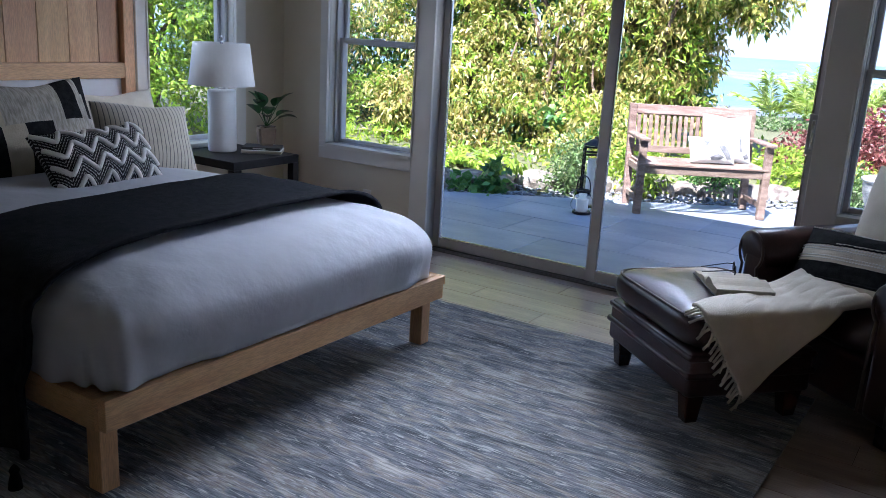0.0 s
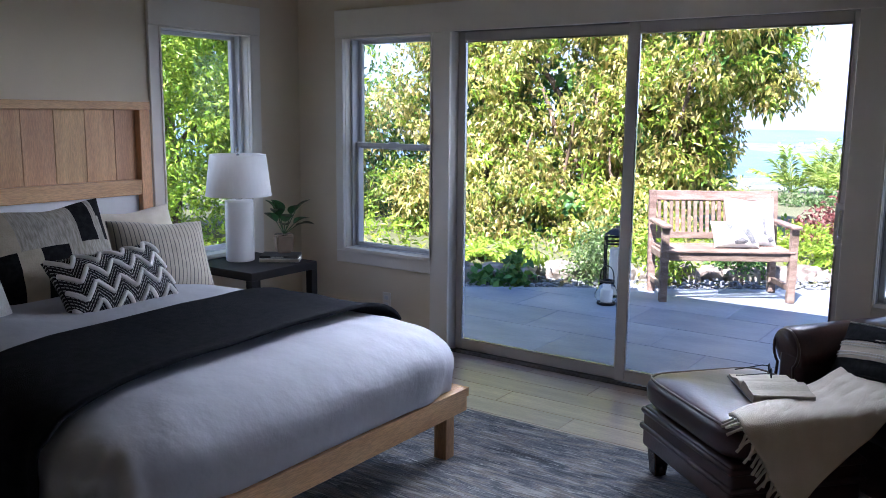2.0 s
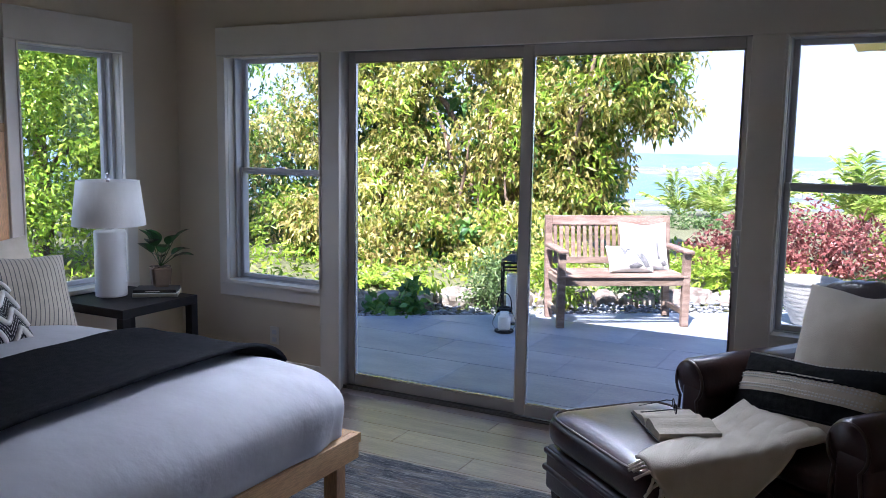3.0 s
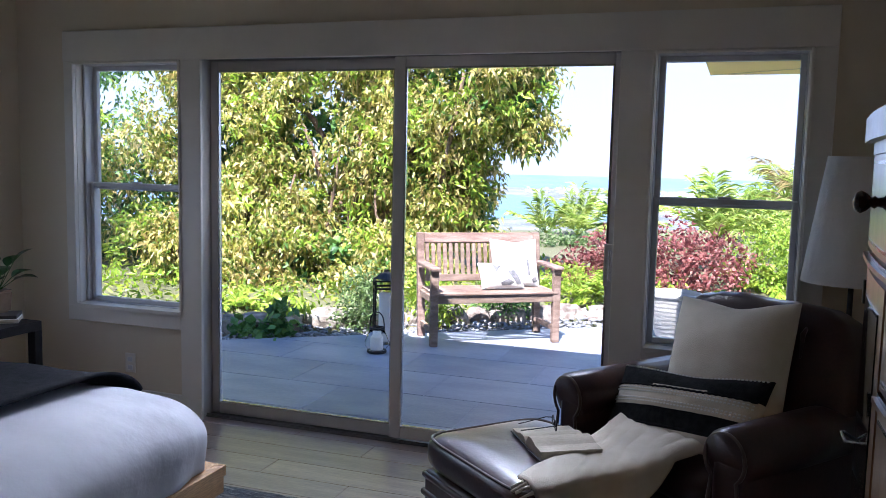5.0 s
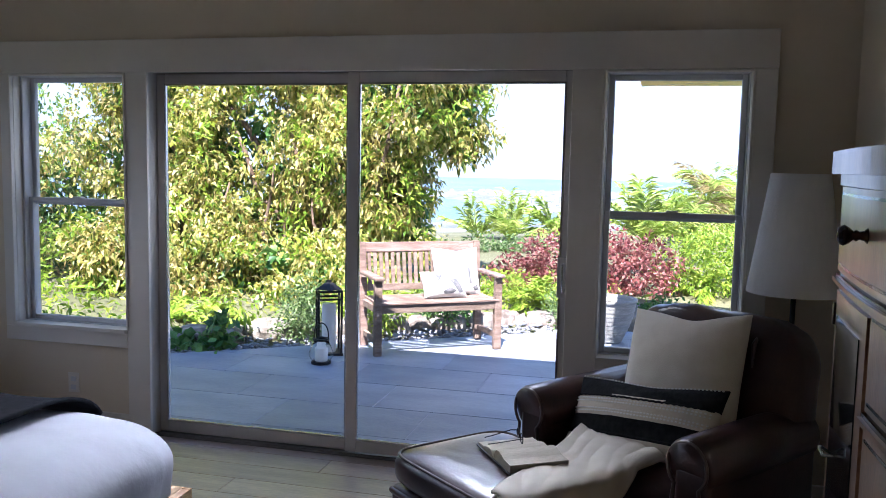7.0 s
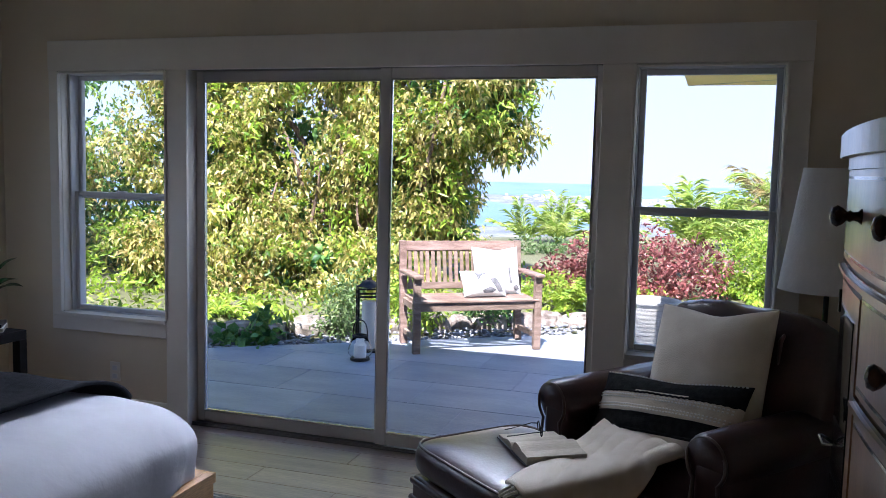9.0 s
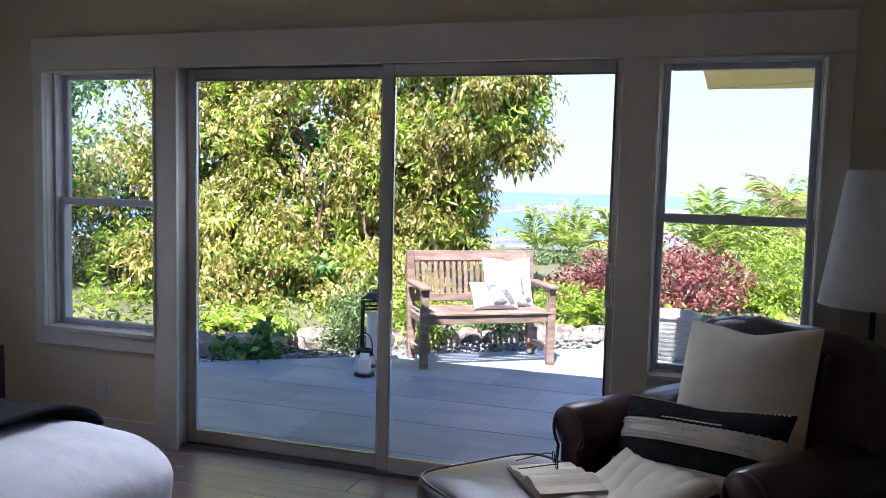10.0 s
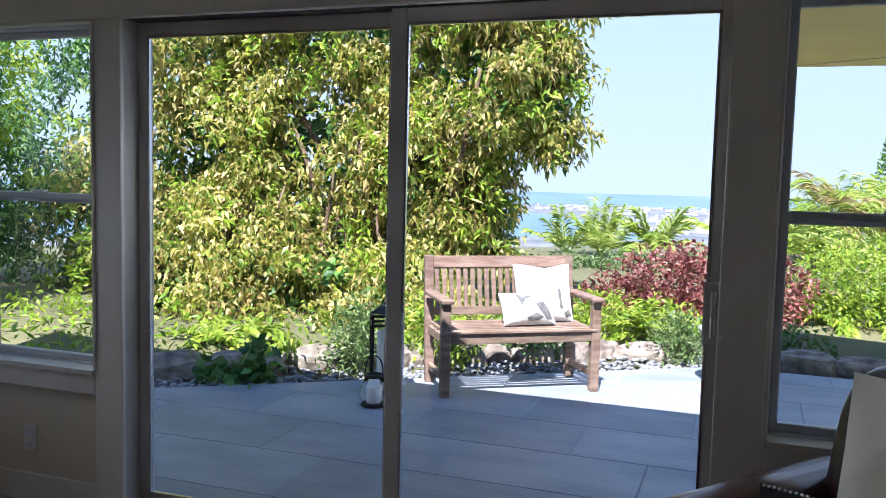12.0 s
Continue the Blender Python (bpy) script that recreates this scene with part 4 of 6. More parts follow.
for v0 in (0.40, -0.62):
    pts = []
    for i in range(50):
        u = -0.97 + 1.94 * i / 49
        x, y = cushion_xy(u, v0, 0.70, 0.31)
        pts.append((x, y + 0.003 * (i % 2), cushion_z(u, v0, 0.075, 12) + 0.006))
    part("cord", tube(pts, 0.0045, 5), BLACKF, p2, "black corded edge", True)

# throw over chair seat and ottoman
def cloth_point(a, t):
    """On the cream throw, in the ottoman's frame: a from the fringed end to the seat, t from its upper edge to its hanging hem."""
    left = Vector((0.285 - 0.46 * a, -0.262 + 1.0 * a))
    edge = Vector((0.372, -0.262 + 0.95 * a))
    flat = (edge - left).length
    hang = 0.33 * max(0.0, 1 - a / 0.62)
    run = t * (flat + hang)
    wave = 0.010 * noise.noise(Vector((a * 6, t * 5, 0))) + 0.006 * math.sin(t * 17 + a * 7)
    top = 0.462 + 0.035 * min(1, max(0, (a - 0.5) * 3))
    if run < flat:
        p = left.lerp(edge, run / flat)
        z = top + abs(wave) + 0.004
        k = max(0, (run - flat + 0.05) / 0.05)
        return Vector((p.x, p.y, z - 0.018 * k * k))
    d = run - flat
    return Vector((0.374 + 0.012 * min(1, d * 20) + 0.8 * wave, edge.y + 0.62 * d * (1 - a), top - 0.016 - d))


NU, NV = 60, 46
verts, faces = [tuple(cloth_point(i / NU, j / NV)) for j in range(NV + 1) for i in range(NU + 1)], []
for j in range(NV):
    for i in range(NU):
        a = j * (NU + 1) + i
        faces.append((a, a + 1, a + NU + 2, a + NU + 1))
me = bpy.data.meshes.new("cream_throw")
me.from_pydata(verts, [], faces)
cth = tagged(grow("cream_throw", me, CREAM, smooth=True), "cream woven throw with fringe over chair and ottoman", "throw")
cth.matrix_world = OTT
md = cth.modifiers.new("thick", "SOLIDIFY")
md.thickness, md.offset = 0.011, -1
for i in range(22):
    p = cloth_point(0.0, 0.06 + 0.93 * i / 21)
    q = Vector((-0.018, -0.03, -0.016)) if p.z > 0.45 else Vector((0.004, -0.026, -0.028))
    sway = Vector((0.006 * math.sin(i * 2.3), 0.005 * math.cos(i * 3.1), 0))
    part("fringe_tassel", tube([p + Vector((0.006, 0, 0)), p + q * 0.5 + sway + Vector((0.006, 0, 0)), p + q * 1.35 + sway * 2 + Vector((0.006, 0, -0.004))], [0.007, 0.0045, 0.006], 6), CREAM, cth, smooth=True)

# open book with glasses
obk = thing("open_book", pose(2.195, -1.13, RZ + 0.459, 0, 0, -58), "thick open hardcover book lying on the ottoman", "book")
part("cover", box((-0.17, -0.12, 0), (0.17, 0.12, 0.006), 0.002), COVER, obk)
for s in (-1, 1):
    bm = bmesh.new()
    bmesh.ops.create_grid(bm, x_segments=14, y_segments=1, size=0.5)
    for v in bm.verts:
        q = v.co.x + 0.5
        v.co = Vector((s * (0.003 + 0.158 * q), v.co.y * 0.228, (0.040 if s > 0 else 0.022) + 0.010 * math.sin(min(1, q * 1.6) * math.pi) - 0.006 * q - 0.018 * max(0, 0.12 - q) / 0.12))
    if s < 0:
        bmesh.ops.reverse_faces(bm, faces=bm.faces)
    ex = bmesh.ops.extrude_face_region(bm, geom=bm.faces[:])
    for v in ex["geom"]:
        if isinstance(v, bmesh.types.BMVert):
            v.co.z = 0.006
    bmesh.ops.recalc_face_normals(bm, faces=bm.faces)
    pg = part("page_block", bm, PAPER, obk, "cream pages")
gl = thing("eyeglasses", pose(2.175, -1.085, RZ + 0.508, 0, 0, CA - 90 - 30), "folded wire eyeglasses resting on the open book", "eyeglasses")
for s in (-1, 1):
    ring = [(s * 0.034 + 0.024 * math.cos(t), 0.004, 0.018 + 0.018 * math.sin(t)) for t in np.linspace(0, 2 * math.pi, 21)]
    part("rim", tube(ring, 0.0022, 6), BLACKM, gl)
    part("temple", tube([(s * 0.058, 0.004, 0.022), (s * 0.06, -0.02, 0.022), (s * 0.045, -0.10, 0.004), (s * 0.04, -0.125, 0.0)], 0.002, 6), BLACKM, gl)
part("bridge", tube([(-0.011, 0.004, 0.024), (0, 0.004, 0.029), (0.011, 0.004, 0.024)], 0.002, 6), BLACKM, gl)

# floor lamp in the corner
fl = thing("floor_lamp", pose(3.231, -0.335, 0), "floor lamp with tall white tapered shade", "floor lamp")
part("base", lathe([(0.13, 0), (0.14, 0.006), (0.14, 0.016), (0.05, 0.026), (0.014, 0.04)], 32), BLACKM, fl, smooth=True)
part("pole", lathe([(0.011, 0.03), (0.011, 1.5)], 12), BLACKM, fl, smooth=True)
part("shade", lathe([(0.195, 1.04), (0.12, 1.55), (0.117, 1.55), (0.192, 1.04), (0.195, 1.04)], 48, False), SHADE, fl, "tall white tapered shade", True)

# tall chest against the east wall
GLASSD = mat("smoked_glass", (0.02, 0.02, 0.02), (0.03, 0.03, 0.03), rough=0.05, spec=0.6)
CX, CY0, CY1, CH = 3.057, -3.08, -2.128, 1.605
chest = thing("tall_chest", pose(CX, (CY0 + CY1) / 2, 0), "tall red-brown varnished chest with bowed drawers", "chest of drawers")
hw = (CY1 - CY0) / 2


def bow(y):
    return -0.028 * math.cos(y / hw * math.pi / 2)


def bowed(y0, y1, z0, z1, out, deep, seg=14, bevel=0.006):
    """A front piece that follows the chest's bow, standing out from its face."""
    bm = bmesh.new()
    rows = []
    for i in range(seg + 1):
        y = y0 + (y1 - y0) * i / seg
        x = bow(y) - out
        rows.append([bm.verts.new(p) for p in ((x + deep, y, z0), (x, y, z0), (x, y, z1), (x + deep, y, z1))])
    for a, b in zip(rows, rows[1:]):
        for k in range(4):
            bm.faces.new((a[k], a[(k + 1) % 4], b[(k + 1) % 4], b[k]))
    bm.faces.new(rows[0][::-1])
    bm.faces.new(rows[-1])
    bmesh.ops.recalc_face_normals(bm, faces=bm.faces)
    return bm


part("carcass", box((0.03, -hw + 0.01, 0.05), (0.420, hw - 0.01, CH - 0.05), 0.003), CHERRY, chest)
part("top", bowed(-hw - 0.02, hw + 0.02, CH - 0.05, CH, 0.03, 0.50), CHERRY, chest)
part("cornice", bowed(-hw - 0.005, hw + 0.005, CH - 0.075, CH - 0.0505, 0.012, 0.46), CHERRY, chest)
part("plinth", bowed(-hw, hw, 0.0, 0.10, 0.012, 0.44), CHERRY, chest)
part("face", bowed(-hw, hw, 0.10, CH - 0.075, 0.0, 0.08), CHERRY, chest)


def knob(y, z, x):
    k = part("knob", moved_mesh(lathe([(0.015, 0), (0.009, 0.006), (0.008, 0.014), (0.011, 0.019), (0.008, 0.024), (0.015, 0.031), (0.0195, 0.040), (0.015, 0.048), (0.002, 0.052)], 18), pose(x, y, z, 0, -90, 0)), DARKW, chest, smooth=True)
    return k


def moved_mesh(me, m):
    me.transform(m)
    return me


full, half = hw - 0.05, 0.0
rows_z = [(1.345, 1.528, full), (1.14, 1.32, half), (0.925, 1.105, half), (0.71, 0.89, half), (0.495, 0.675, half), (0.14, 0.455, full)]
for z0, z1, y1 in rows_z:
    y0 = -full
    dr = part("drawer", bowed(y0, y1, z0, z1, 0.012, 0.05), CHERRY, chest)
    for za, zb in ((z0 + 0.012, z0 + 0.018), (z1 - 0.018, z1 - 0.012)):
        part("inlay_line", bowed(y0 + 0.015, y1 - 0.015, za, zb, 0.0135, 0.02), DARKW, dr)
    part("molding", bowed(y0 - 0.02, y1 + 0.02, z0 - 0.026, z0 - 0.017, 0.020, 0.05), CHERRY, chest)
    part("molding", bowed(y0 - 0.02, y1 + 0.02, z0 - 0.017, z0 - 0.009, 0.012, 0.05), DARKW, chest)
    for y in ((0.07, -0.29) if y1 > 0.1 else (-0.31,)):
        knob(y, (z0 + z1) / 2 + 0.008, bow(y) - 0.012)
dr = part("side_door", bowed(0.035, full, 0.49, 1.30, 0.010, 0.04), CHERRY, chest, "narrow cabinet door with glass")
pn = part("pane", bowed(0.085, full - 0.05, 0.55, 1.25, 0.0125, 0.01), GLASSD, dr, "dark glass pane")
part("pull", tube([(bow(0.28) - 0.012, 0.31, 0.96), (bow(0.28) - 0.034, 0.308, 0.974), (bow(0.28) - 0.040, 0.285, 0.980), (bow(0.28) - 0.036, 0.265, 0.968), (bow(0.28) - 0.012, 0.25, 0.974)], 0.0035, 8), STEEL, dr, "small silver pull", True)
for z in (0.58, 1.22):
    part("hinge", box((bow(hw - 0.04) - 0.016, hw - 0.055, z), (bow(hw - 0.04) - 0.002, hw - 0.040, z + 0.05), 0.002), BLACKM, dr)


# ---- outside ----
PZ = -0.06
EDGE_A, EDGE_B = Vector((-1.44, 1.88)), Vector((1.67, 4.04))
EDGE_D = (EDGE_B - EDGE_A).normalized()
EDGE_N = Vector((-EDGE_D.y, EDGE_D.x))


def beyond(x, y):
    """Metres past the slanting edge of the patio."""
    return (Vector((x, y)) - EDGE_A).dot(EDGE_N)


def ground_z(x, y):
    b = beyond(x, y)
    r = math.hypot(x, y)
    z = -0.16
    if b > 0:
        z = -0.12 + 0.10 * min(b, 2.0)
    if b > 9:
        z -= (b - 9) * 0.085
    if r > 700:
        z = min(z, -60 - (r - 700) * 0.03)
    return max(z, -92.0)


verts, faces, NR, NA = [], [], 90, 160
for j in range(NR + 1):
    r = 0.0 if j == 0 else 0.5 * (4900 / 0.5) ** (j / NR)
    for i in range(NA):
        a = 2 * math.pi * i / NA
        x, y = r * math.cos(a), 2 + r * math.sin(a)
        az = math.degrees(math.atan2(x, y))
        z = ground_z(x, y)
        if r > 900:
            shore = 2350 - 60 * max(0, az + 14) ** 1.25 + 160 * noise.noise(Vector((az * 0.22, 0, 0))) + 90 * noise.noise(Vector((az * 0.9, 2, 0)))
            far = 3150 + 120 * noise.noise(Vector((az * 0.3, 5, 1)))
            land = (az > -16.5 and max(shore, 1250) < r < far) or r < 1350 + 150 * noise.noise(Vector((az * 0.3, 9, 0)))
            z = -88.5 if land else -92.0
        verts.append((x, y, z))
for j in range(NR):
    for i in range(NA):
        k = (i + 1) % NA
        faces.append((j * NA + i, j * NA + k, (j + 1) * NA + k, (j + 1) * NA + i))
me = bpy.data.meshes.new("ground")
me.from_pydata(verts, [], faces)
GROUND = mat("hillside", (0.07, 0.075, 0.03), (0.17, 0.16, 0.08), rough=0.95, scale=0.35, bump=0.3, bump_scale=9)
# distance haze is put into the coast land's blue-grey base colour
FARLAND = mat("hazed_coast_land", (0.11, 0.125, 0.145), (0.21, 0.215, 0.225), rough=0.95, scale=0.012, fine=0.4, bump_scale=0.06)
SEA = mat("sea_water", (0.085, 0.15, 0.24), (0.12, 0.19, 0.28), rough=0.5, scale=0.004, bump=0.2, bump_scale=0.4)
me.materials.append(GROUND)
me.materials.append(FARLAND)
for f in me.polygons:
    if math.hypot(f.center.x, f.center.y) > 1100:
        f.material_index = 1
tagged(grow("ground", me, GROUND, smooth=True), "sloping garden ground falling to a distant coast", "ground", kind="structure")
verts, faces = [(0, 0, -90.0)], []
for k, (r, z) in enumerate(((1500, -90.0), (3600, -90.0), (4300, -62.0))):
    verts += [(r * math.cos(2 * math.pi * i / 96), r * math.sin(2 * math.pi * i / 96), z) for i in range(96)]
for i in range(96):
    faces.append((0, 1 + i, 1 + (i + 1) % 96))
for k in range(2):
    for i in range(96):
        a, b = 1 + k * 96 + i, 1 + k * 96 + (i + 1) % 96
        faces.append((a, a + 96, b + 96, b))
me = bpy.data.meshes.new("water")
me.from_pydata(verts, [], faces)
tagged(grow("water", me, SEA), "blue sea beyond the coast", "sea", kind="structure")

# glowing backdrop rings all round, haze and low sky put into their colour
SKYLOW = bpy.data.materials.new("glowing_haze_sky")
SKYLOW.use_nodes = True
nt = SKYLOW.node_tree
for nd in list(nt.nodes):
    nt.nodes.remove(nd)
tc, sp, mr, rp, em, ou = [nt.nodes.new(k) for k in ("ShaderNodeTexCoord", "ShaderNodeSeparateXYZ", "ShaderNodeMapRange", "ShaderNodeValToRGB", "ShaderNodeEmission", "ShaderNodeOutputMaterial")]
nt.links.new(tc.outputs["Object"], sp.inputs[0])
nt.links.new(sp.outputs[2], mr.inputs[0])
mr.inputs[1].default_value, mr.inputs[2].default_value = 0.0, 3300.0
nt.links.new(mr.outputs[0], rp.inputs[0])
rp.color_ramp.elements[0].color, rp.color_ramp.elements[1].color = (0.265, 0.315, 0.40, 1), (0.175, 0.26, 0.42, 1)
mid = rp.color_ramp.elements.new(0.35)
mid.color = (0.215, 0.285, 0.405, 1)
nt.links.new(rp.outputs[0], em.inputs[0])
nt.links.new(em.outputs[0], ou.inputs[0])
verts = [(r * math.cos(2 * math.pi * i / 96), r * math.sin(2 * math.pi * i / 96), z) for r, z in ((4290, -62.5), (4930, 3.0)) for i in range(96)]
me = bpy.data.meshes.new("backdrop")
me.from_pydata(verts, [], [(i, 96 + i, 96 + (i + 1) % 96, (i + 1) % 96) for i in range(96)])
tagged(grow("backdrop", me, SKYLOW), "glowing backdrop ring coloured as pale haze over the sea", "haze", kind="structure")
verts = [(4934 * math.cos(2 * math.pi * i / 96), 4934 * math.sin(2 * math.pi * i / 96), z) for z in (2.0, 3300.0) for i in range(96)]
me = bpy.data.meshes.new("backdrop")
me.from_pydata(verts, [], [(i, 96 + i, 96 + (i + 1) % 96, (i + 1) % 96) for i in range(96)])
tagged(grow("backdrop", me, SKYLOW), "glowing backdrop ring coloured as pale blue hazy sky above the sea", "sky", kind="structure")

# house outside: eaves over the door, porch roof over the corner window
trim_roof = thing("roof", pose(0, 0, 0), "cream roof overhang over the patio door", "roof", kind="structure")
bm = box((-3.0, OUT + 0.03, 2.48), (2.43, 1.12, 2.62), 0.01)
part("eave", bm, STUCCO, trim_roof)
porch = part("porch_soffit", box((2.44, OUT + 0.03, 2.375), (6.5, 4.62, 2.455), 0.01), SOFFIT, trim_roof, "cream boarded soffit, bounced sunlight put into its yellow")
part("soffit_joint", moved(box((0, -0.006, 0), (4.5, 0.006, 0.005)), pose(2.45, 4.60, 2.3695, 0, 0, -33)), STUCCO, trim_roof)
tagged(grow("roof_top", box((-3.0, -6.4, 2.88), (6.5, -0.12, 3.0)), ROOFM), "plain grey roof", "roof", kind="structure")

# patio

def clip(poly, nrm, d):
    out = []
    for a, b in zip(poly, poly[1:] + poly[:1]):
        da, db = a.dot(nrm) - d, b.dot(nrm) - d
        if da <= 0:
            out.append(a)
        if da * db < 0:
            out.append(a + (b - a) * (da / (da - db)))
    return out


def prism(poly, z0, z1, lip=0.004):
    bm = bmesh.new()
    c = sum(poly, Vector((0, 0))) / len(poly)
    top = [bm.verts.new((*(p + (c - p).normalized() * lip), z1)) for p in poly]
    mid = [bm.verts.new((*p, z1 - lip)) for p in poly]
    low = [bm.verts.new((*p, z0)) for p in poly]
    bm.faces.new(top)
    for a, b in ((top, mid), (mid, low)):
        for i in range(len(poly)):
            k = (i + 1) % len(poly)
            bm.faces.new((a[i], b[i], b[k], a[k]))
    bmesh.ops.recalc_face_normals(bm, faces=bm.faces)
    return bm


EDGE_AT = EDGE_A.dot(EDGE_N)
outline = clip([Vector((-4.2, OUT + 0.03)), Vector((6.5, OUT + 0.03)), Vector((6.5, 4.35)), Vector((-4.2, 4.35))], EDGE_N, EDGE_AT)
patio = tagged(grow("patio", prism(outline, PZ - 0.12, PZ - 0.003), GROUT), "patio of large blue-grey tiles", "patio", kind="structure")
rows = [OUT + 0.035, 0.47, 1.05, 1.63, 2.21, 2.79, 3.37, 3.95, 4.35]
shift = [0.0, 0.62, 0.22, 0.80, 0.40, 1.045, 0.805, 0.3]
for r, (y0, y1) in enumerate(zip(rows, rows[1:])):
    x = -4.2 - 0.9 + shift[r] - 0.25
    while x < 6.5:
        q = [Vector((max(x, -4.2) + 0.003, y0 + 0.003)), Vector((min(x + 1.0, 6.5) - 0.003, y0 + 0.003)), Vector((min(x + 1.0, 6.5) - 0.003, y1 - 0.003)), Vector((max(x, -4.2) + 0.003, y1 - 0.003))]
        if q[1].x > q[0].x + 0.05:
            q = clip(q, EDGE_N, EDGE_AT - 0.004)
            if len(q) >= 3:
                part("tile", prism(q, PZ - 0.02, PZ), SLATE, patio)
        x += 1.0

# bench
bench = thing("garden_bench", pose(0.745, 2.977, PZ, 0, 0, 34), "weathered teak garden bench with slatted back", "bench")
bw = 0.578
for s in (-1, 1):
    x0, x1 = (s * bw - 0.065 * s, s * bw)
    lo, hi = min(x0, x1), max(x0, x1)
    part("front_leg", box((lo, -0.25, 0), (hi, -0.195, 0.64), 0.006), TEAK, bench)
    bm = box((lo, 0.20, 0), (hi, 0.255, 0.915), 0.006)
    for v in bm.verts:
        v.co.y += max(0, v.co.z - 0.42) * 0.20
    part("back_leg", bm, TEAK, bench)
    part("armrest", box((lo - 0.012, -0.285, 0.64), (hi + 0.012, 0.235, 0.67), 0.01), TEAK, bench)
    part("side_rail", box((lo + 0.012, -0.195, 0.36), (hi - 0.012, 0.20, 0.42), 0.004), TEAK, bench)
    part("lower_rail", box((lo + 0.016, -0.195, 0.10), (hi - 0.016, 0.20, 0.145), 0.004), TEAK, bench)
part("front_rail", box((-bw + 0.065, -0.24, 0.36), (bw - 0.065, -0.212, 0.43), 0.004), TEAK, bench)
part("back_rail", box((-bw + 0.065, 0.205, 0.36), (bw - 0.065, 0.235, 0.43), 0.004), TEAK, bench)
part("top_rail", moved(box((-bw, -0.016, -0.045), (bw, 0.018, 0.045), 0.008), pose(0, 0.318, 0.868, -11, 0, 0)), TEAK, bench)
part("lower_back_rail", moved(box((-bw + 0.065, -0.014, -0.03), (bw - 0.065, 0.014, 0.03), 0.004), pose(0, 0.248, 0.515, -11, 0, 0)), TEAK, bench)
nslat = 19
slat_me = None
for i in range(nslat):
    x = (-bw + 0.065) + (2 * bw - 0.13) * (i + 0.5) / nslat
    if slat_me is None:
        o = part("back_slat", box((-0.0165, -0.006, -0.172), (0.0165, 0.006, 0.172), 0.002, 1), TEAK, bench)
        slat_me = o.data
    else:
        o = part("back_slat", slat_me, TEAK, bench)
    o.matrix_basis = pose(x, 0.283, 0.688, -11, 0, 0)
sm = None
for i in range(8):
    if sm is None:
        o = part("seat_slat", box((-bw + 0.03, -0.0165, -0.009), (bw - 0.03, 0.0165, 0.009), 0.003, 1), TEAK, bench)
        sm = o.data
    else:
        o = part("seat_slat", sm, TEAK, bench)
    o.matrix_basis = pose(0, -0.24 + i * 0.062, 0.441)
c1 = tagged(grow("outdoor_cushion", cushion(0.44, 0.44, 0.085, 21), WHITEF, smooth=True), "large white cushion leaning on the bench back", "cushion")
c1.matrix_world = pose(0.745, 2.977, PZ, 0, 0, 34) @ pose(0.28, 0.13, 0.655, 72, 0, 0)
c2 = tagged(grow("outdoor_lumbar_cushion", cushion(0.40, 0.25, 0.07, 22), WHITEF, smooth=True), "white lumbar cushion with grey bird print", "cushion")
c2.matrix_world = pose(0.745, 2.977, PZ, 0, 0, 34) @ pose(0.10, -0.03, 0.565, 58, 0, 4)
INKB = mat("grey_print", (0.10, 0.10, 0.105), (0.22, 0.21, 0.21), rough=0.95, scale=30)


def print_patch(cu, outline_uv, w, h, thick, seed):
    bm = bmesh.new()
    vs = []
    for u, v in outline_uv:
        x, y = cushion_xy(u, v, w, h)
        vs.append(bm.verts.new((x, y, cushion_z(u, v, thick, seed) + 0.0095)))
    cu0 = sum(p[0] for p in outline_uv) / len(outline_uv)
    cv0 = sum(p[1] for p in outline_uv) / len(outline_uv)
    x, y = cushion_xy(cu0, cv0, w, h)
    cen = bm.verts.new((x, y, cushion_z(cu0, cv0, thick, seed) + 0.0095))
    for a, b in zip(vs, vs[1:] + vs[:1]):
        bm.faces.new((cen, a, b))
    part("printed_shape", bm, INKB, cu, "dark grey printed shape")


print_patch(c2, [(-0.5, 0.75), (0.1, 0.55), (0.05, 0.75), (-0.2, 0.35), (-0.38, -0.05), (-0.42, 0.4)], 0.40, 0.25, 0.07, 22)
print_patch(c2, [(0.2, 0.1), (0.55, 0.2), (0.75, -0.3), (0.85, -0.8), (0.6, -0.85), (0.4, -0.45)], 0.40, 0.25, 0.07, 22)
print_patch(c2, [(-0.2, -0.75), (0.2, -0.5), (0.5, -0.72), (0.3, -0.9), (-0.1, -0.92)], 0.40, 0.25, 0.07, 22)
print_patch(c1, [(0.38, 0.05), (0.5, 0.1), (0.52, -0.3), (0.58, -0.62), (0.45, -0.6), (0.42, -0.25)], 0.44, 0.44, 0.085, 21)
print_patch(c1, [(0.6, -0.75), (0.8, -0.62), (0.9, -0.8), (0.7, -0.88)], 0.44, 0.44, 0.085, 21)

# lanterns
ln = thing("glass_lantern", pose(0.075, 2.09, PZ), "small glass lantern with white candle and black handle", "lantern")
part("base", lathe([(0.075, 0), (0.08, 0.004), (0.08, 0.018), (0.07, 0.022)], 28), BLACKM, ln, smooth=True)
g = part("globe", lathe([(0.07, 0.022), (0.098, 0.06), (0.10, 0.09), (0.075, 0.15), (0.058, 0.19), (0.056, 0.19), (0.073, 0.148), (0.0975, 0.089), (0.0955, 0.061), (0.068, 0.025)], 32, False), GLASS, ln, "clear glass globe", True)
g.visible_shadow = False
part("candle", lathe([(0.05, 0.023), (0.052, 0.03), (0.052, 0.125), (0.048, 0.13), (0.01, 0.126)], 24), WAX, ln, "white pillar candle", True)
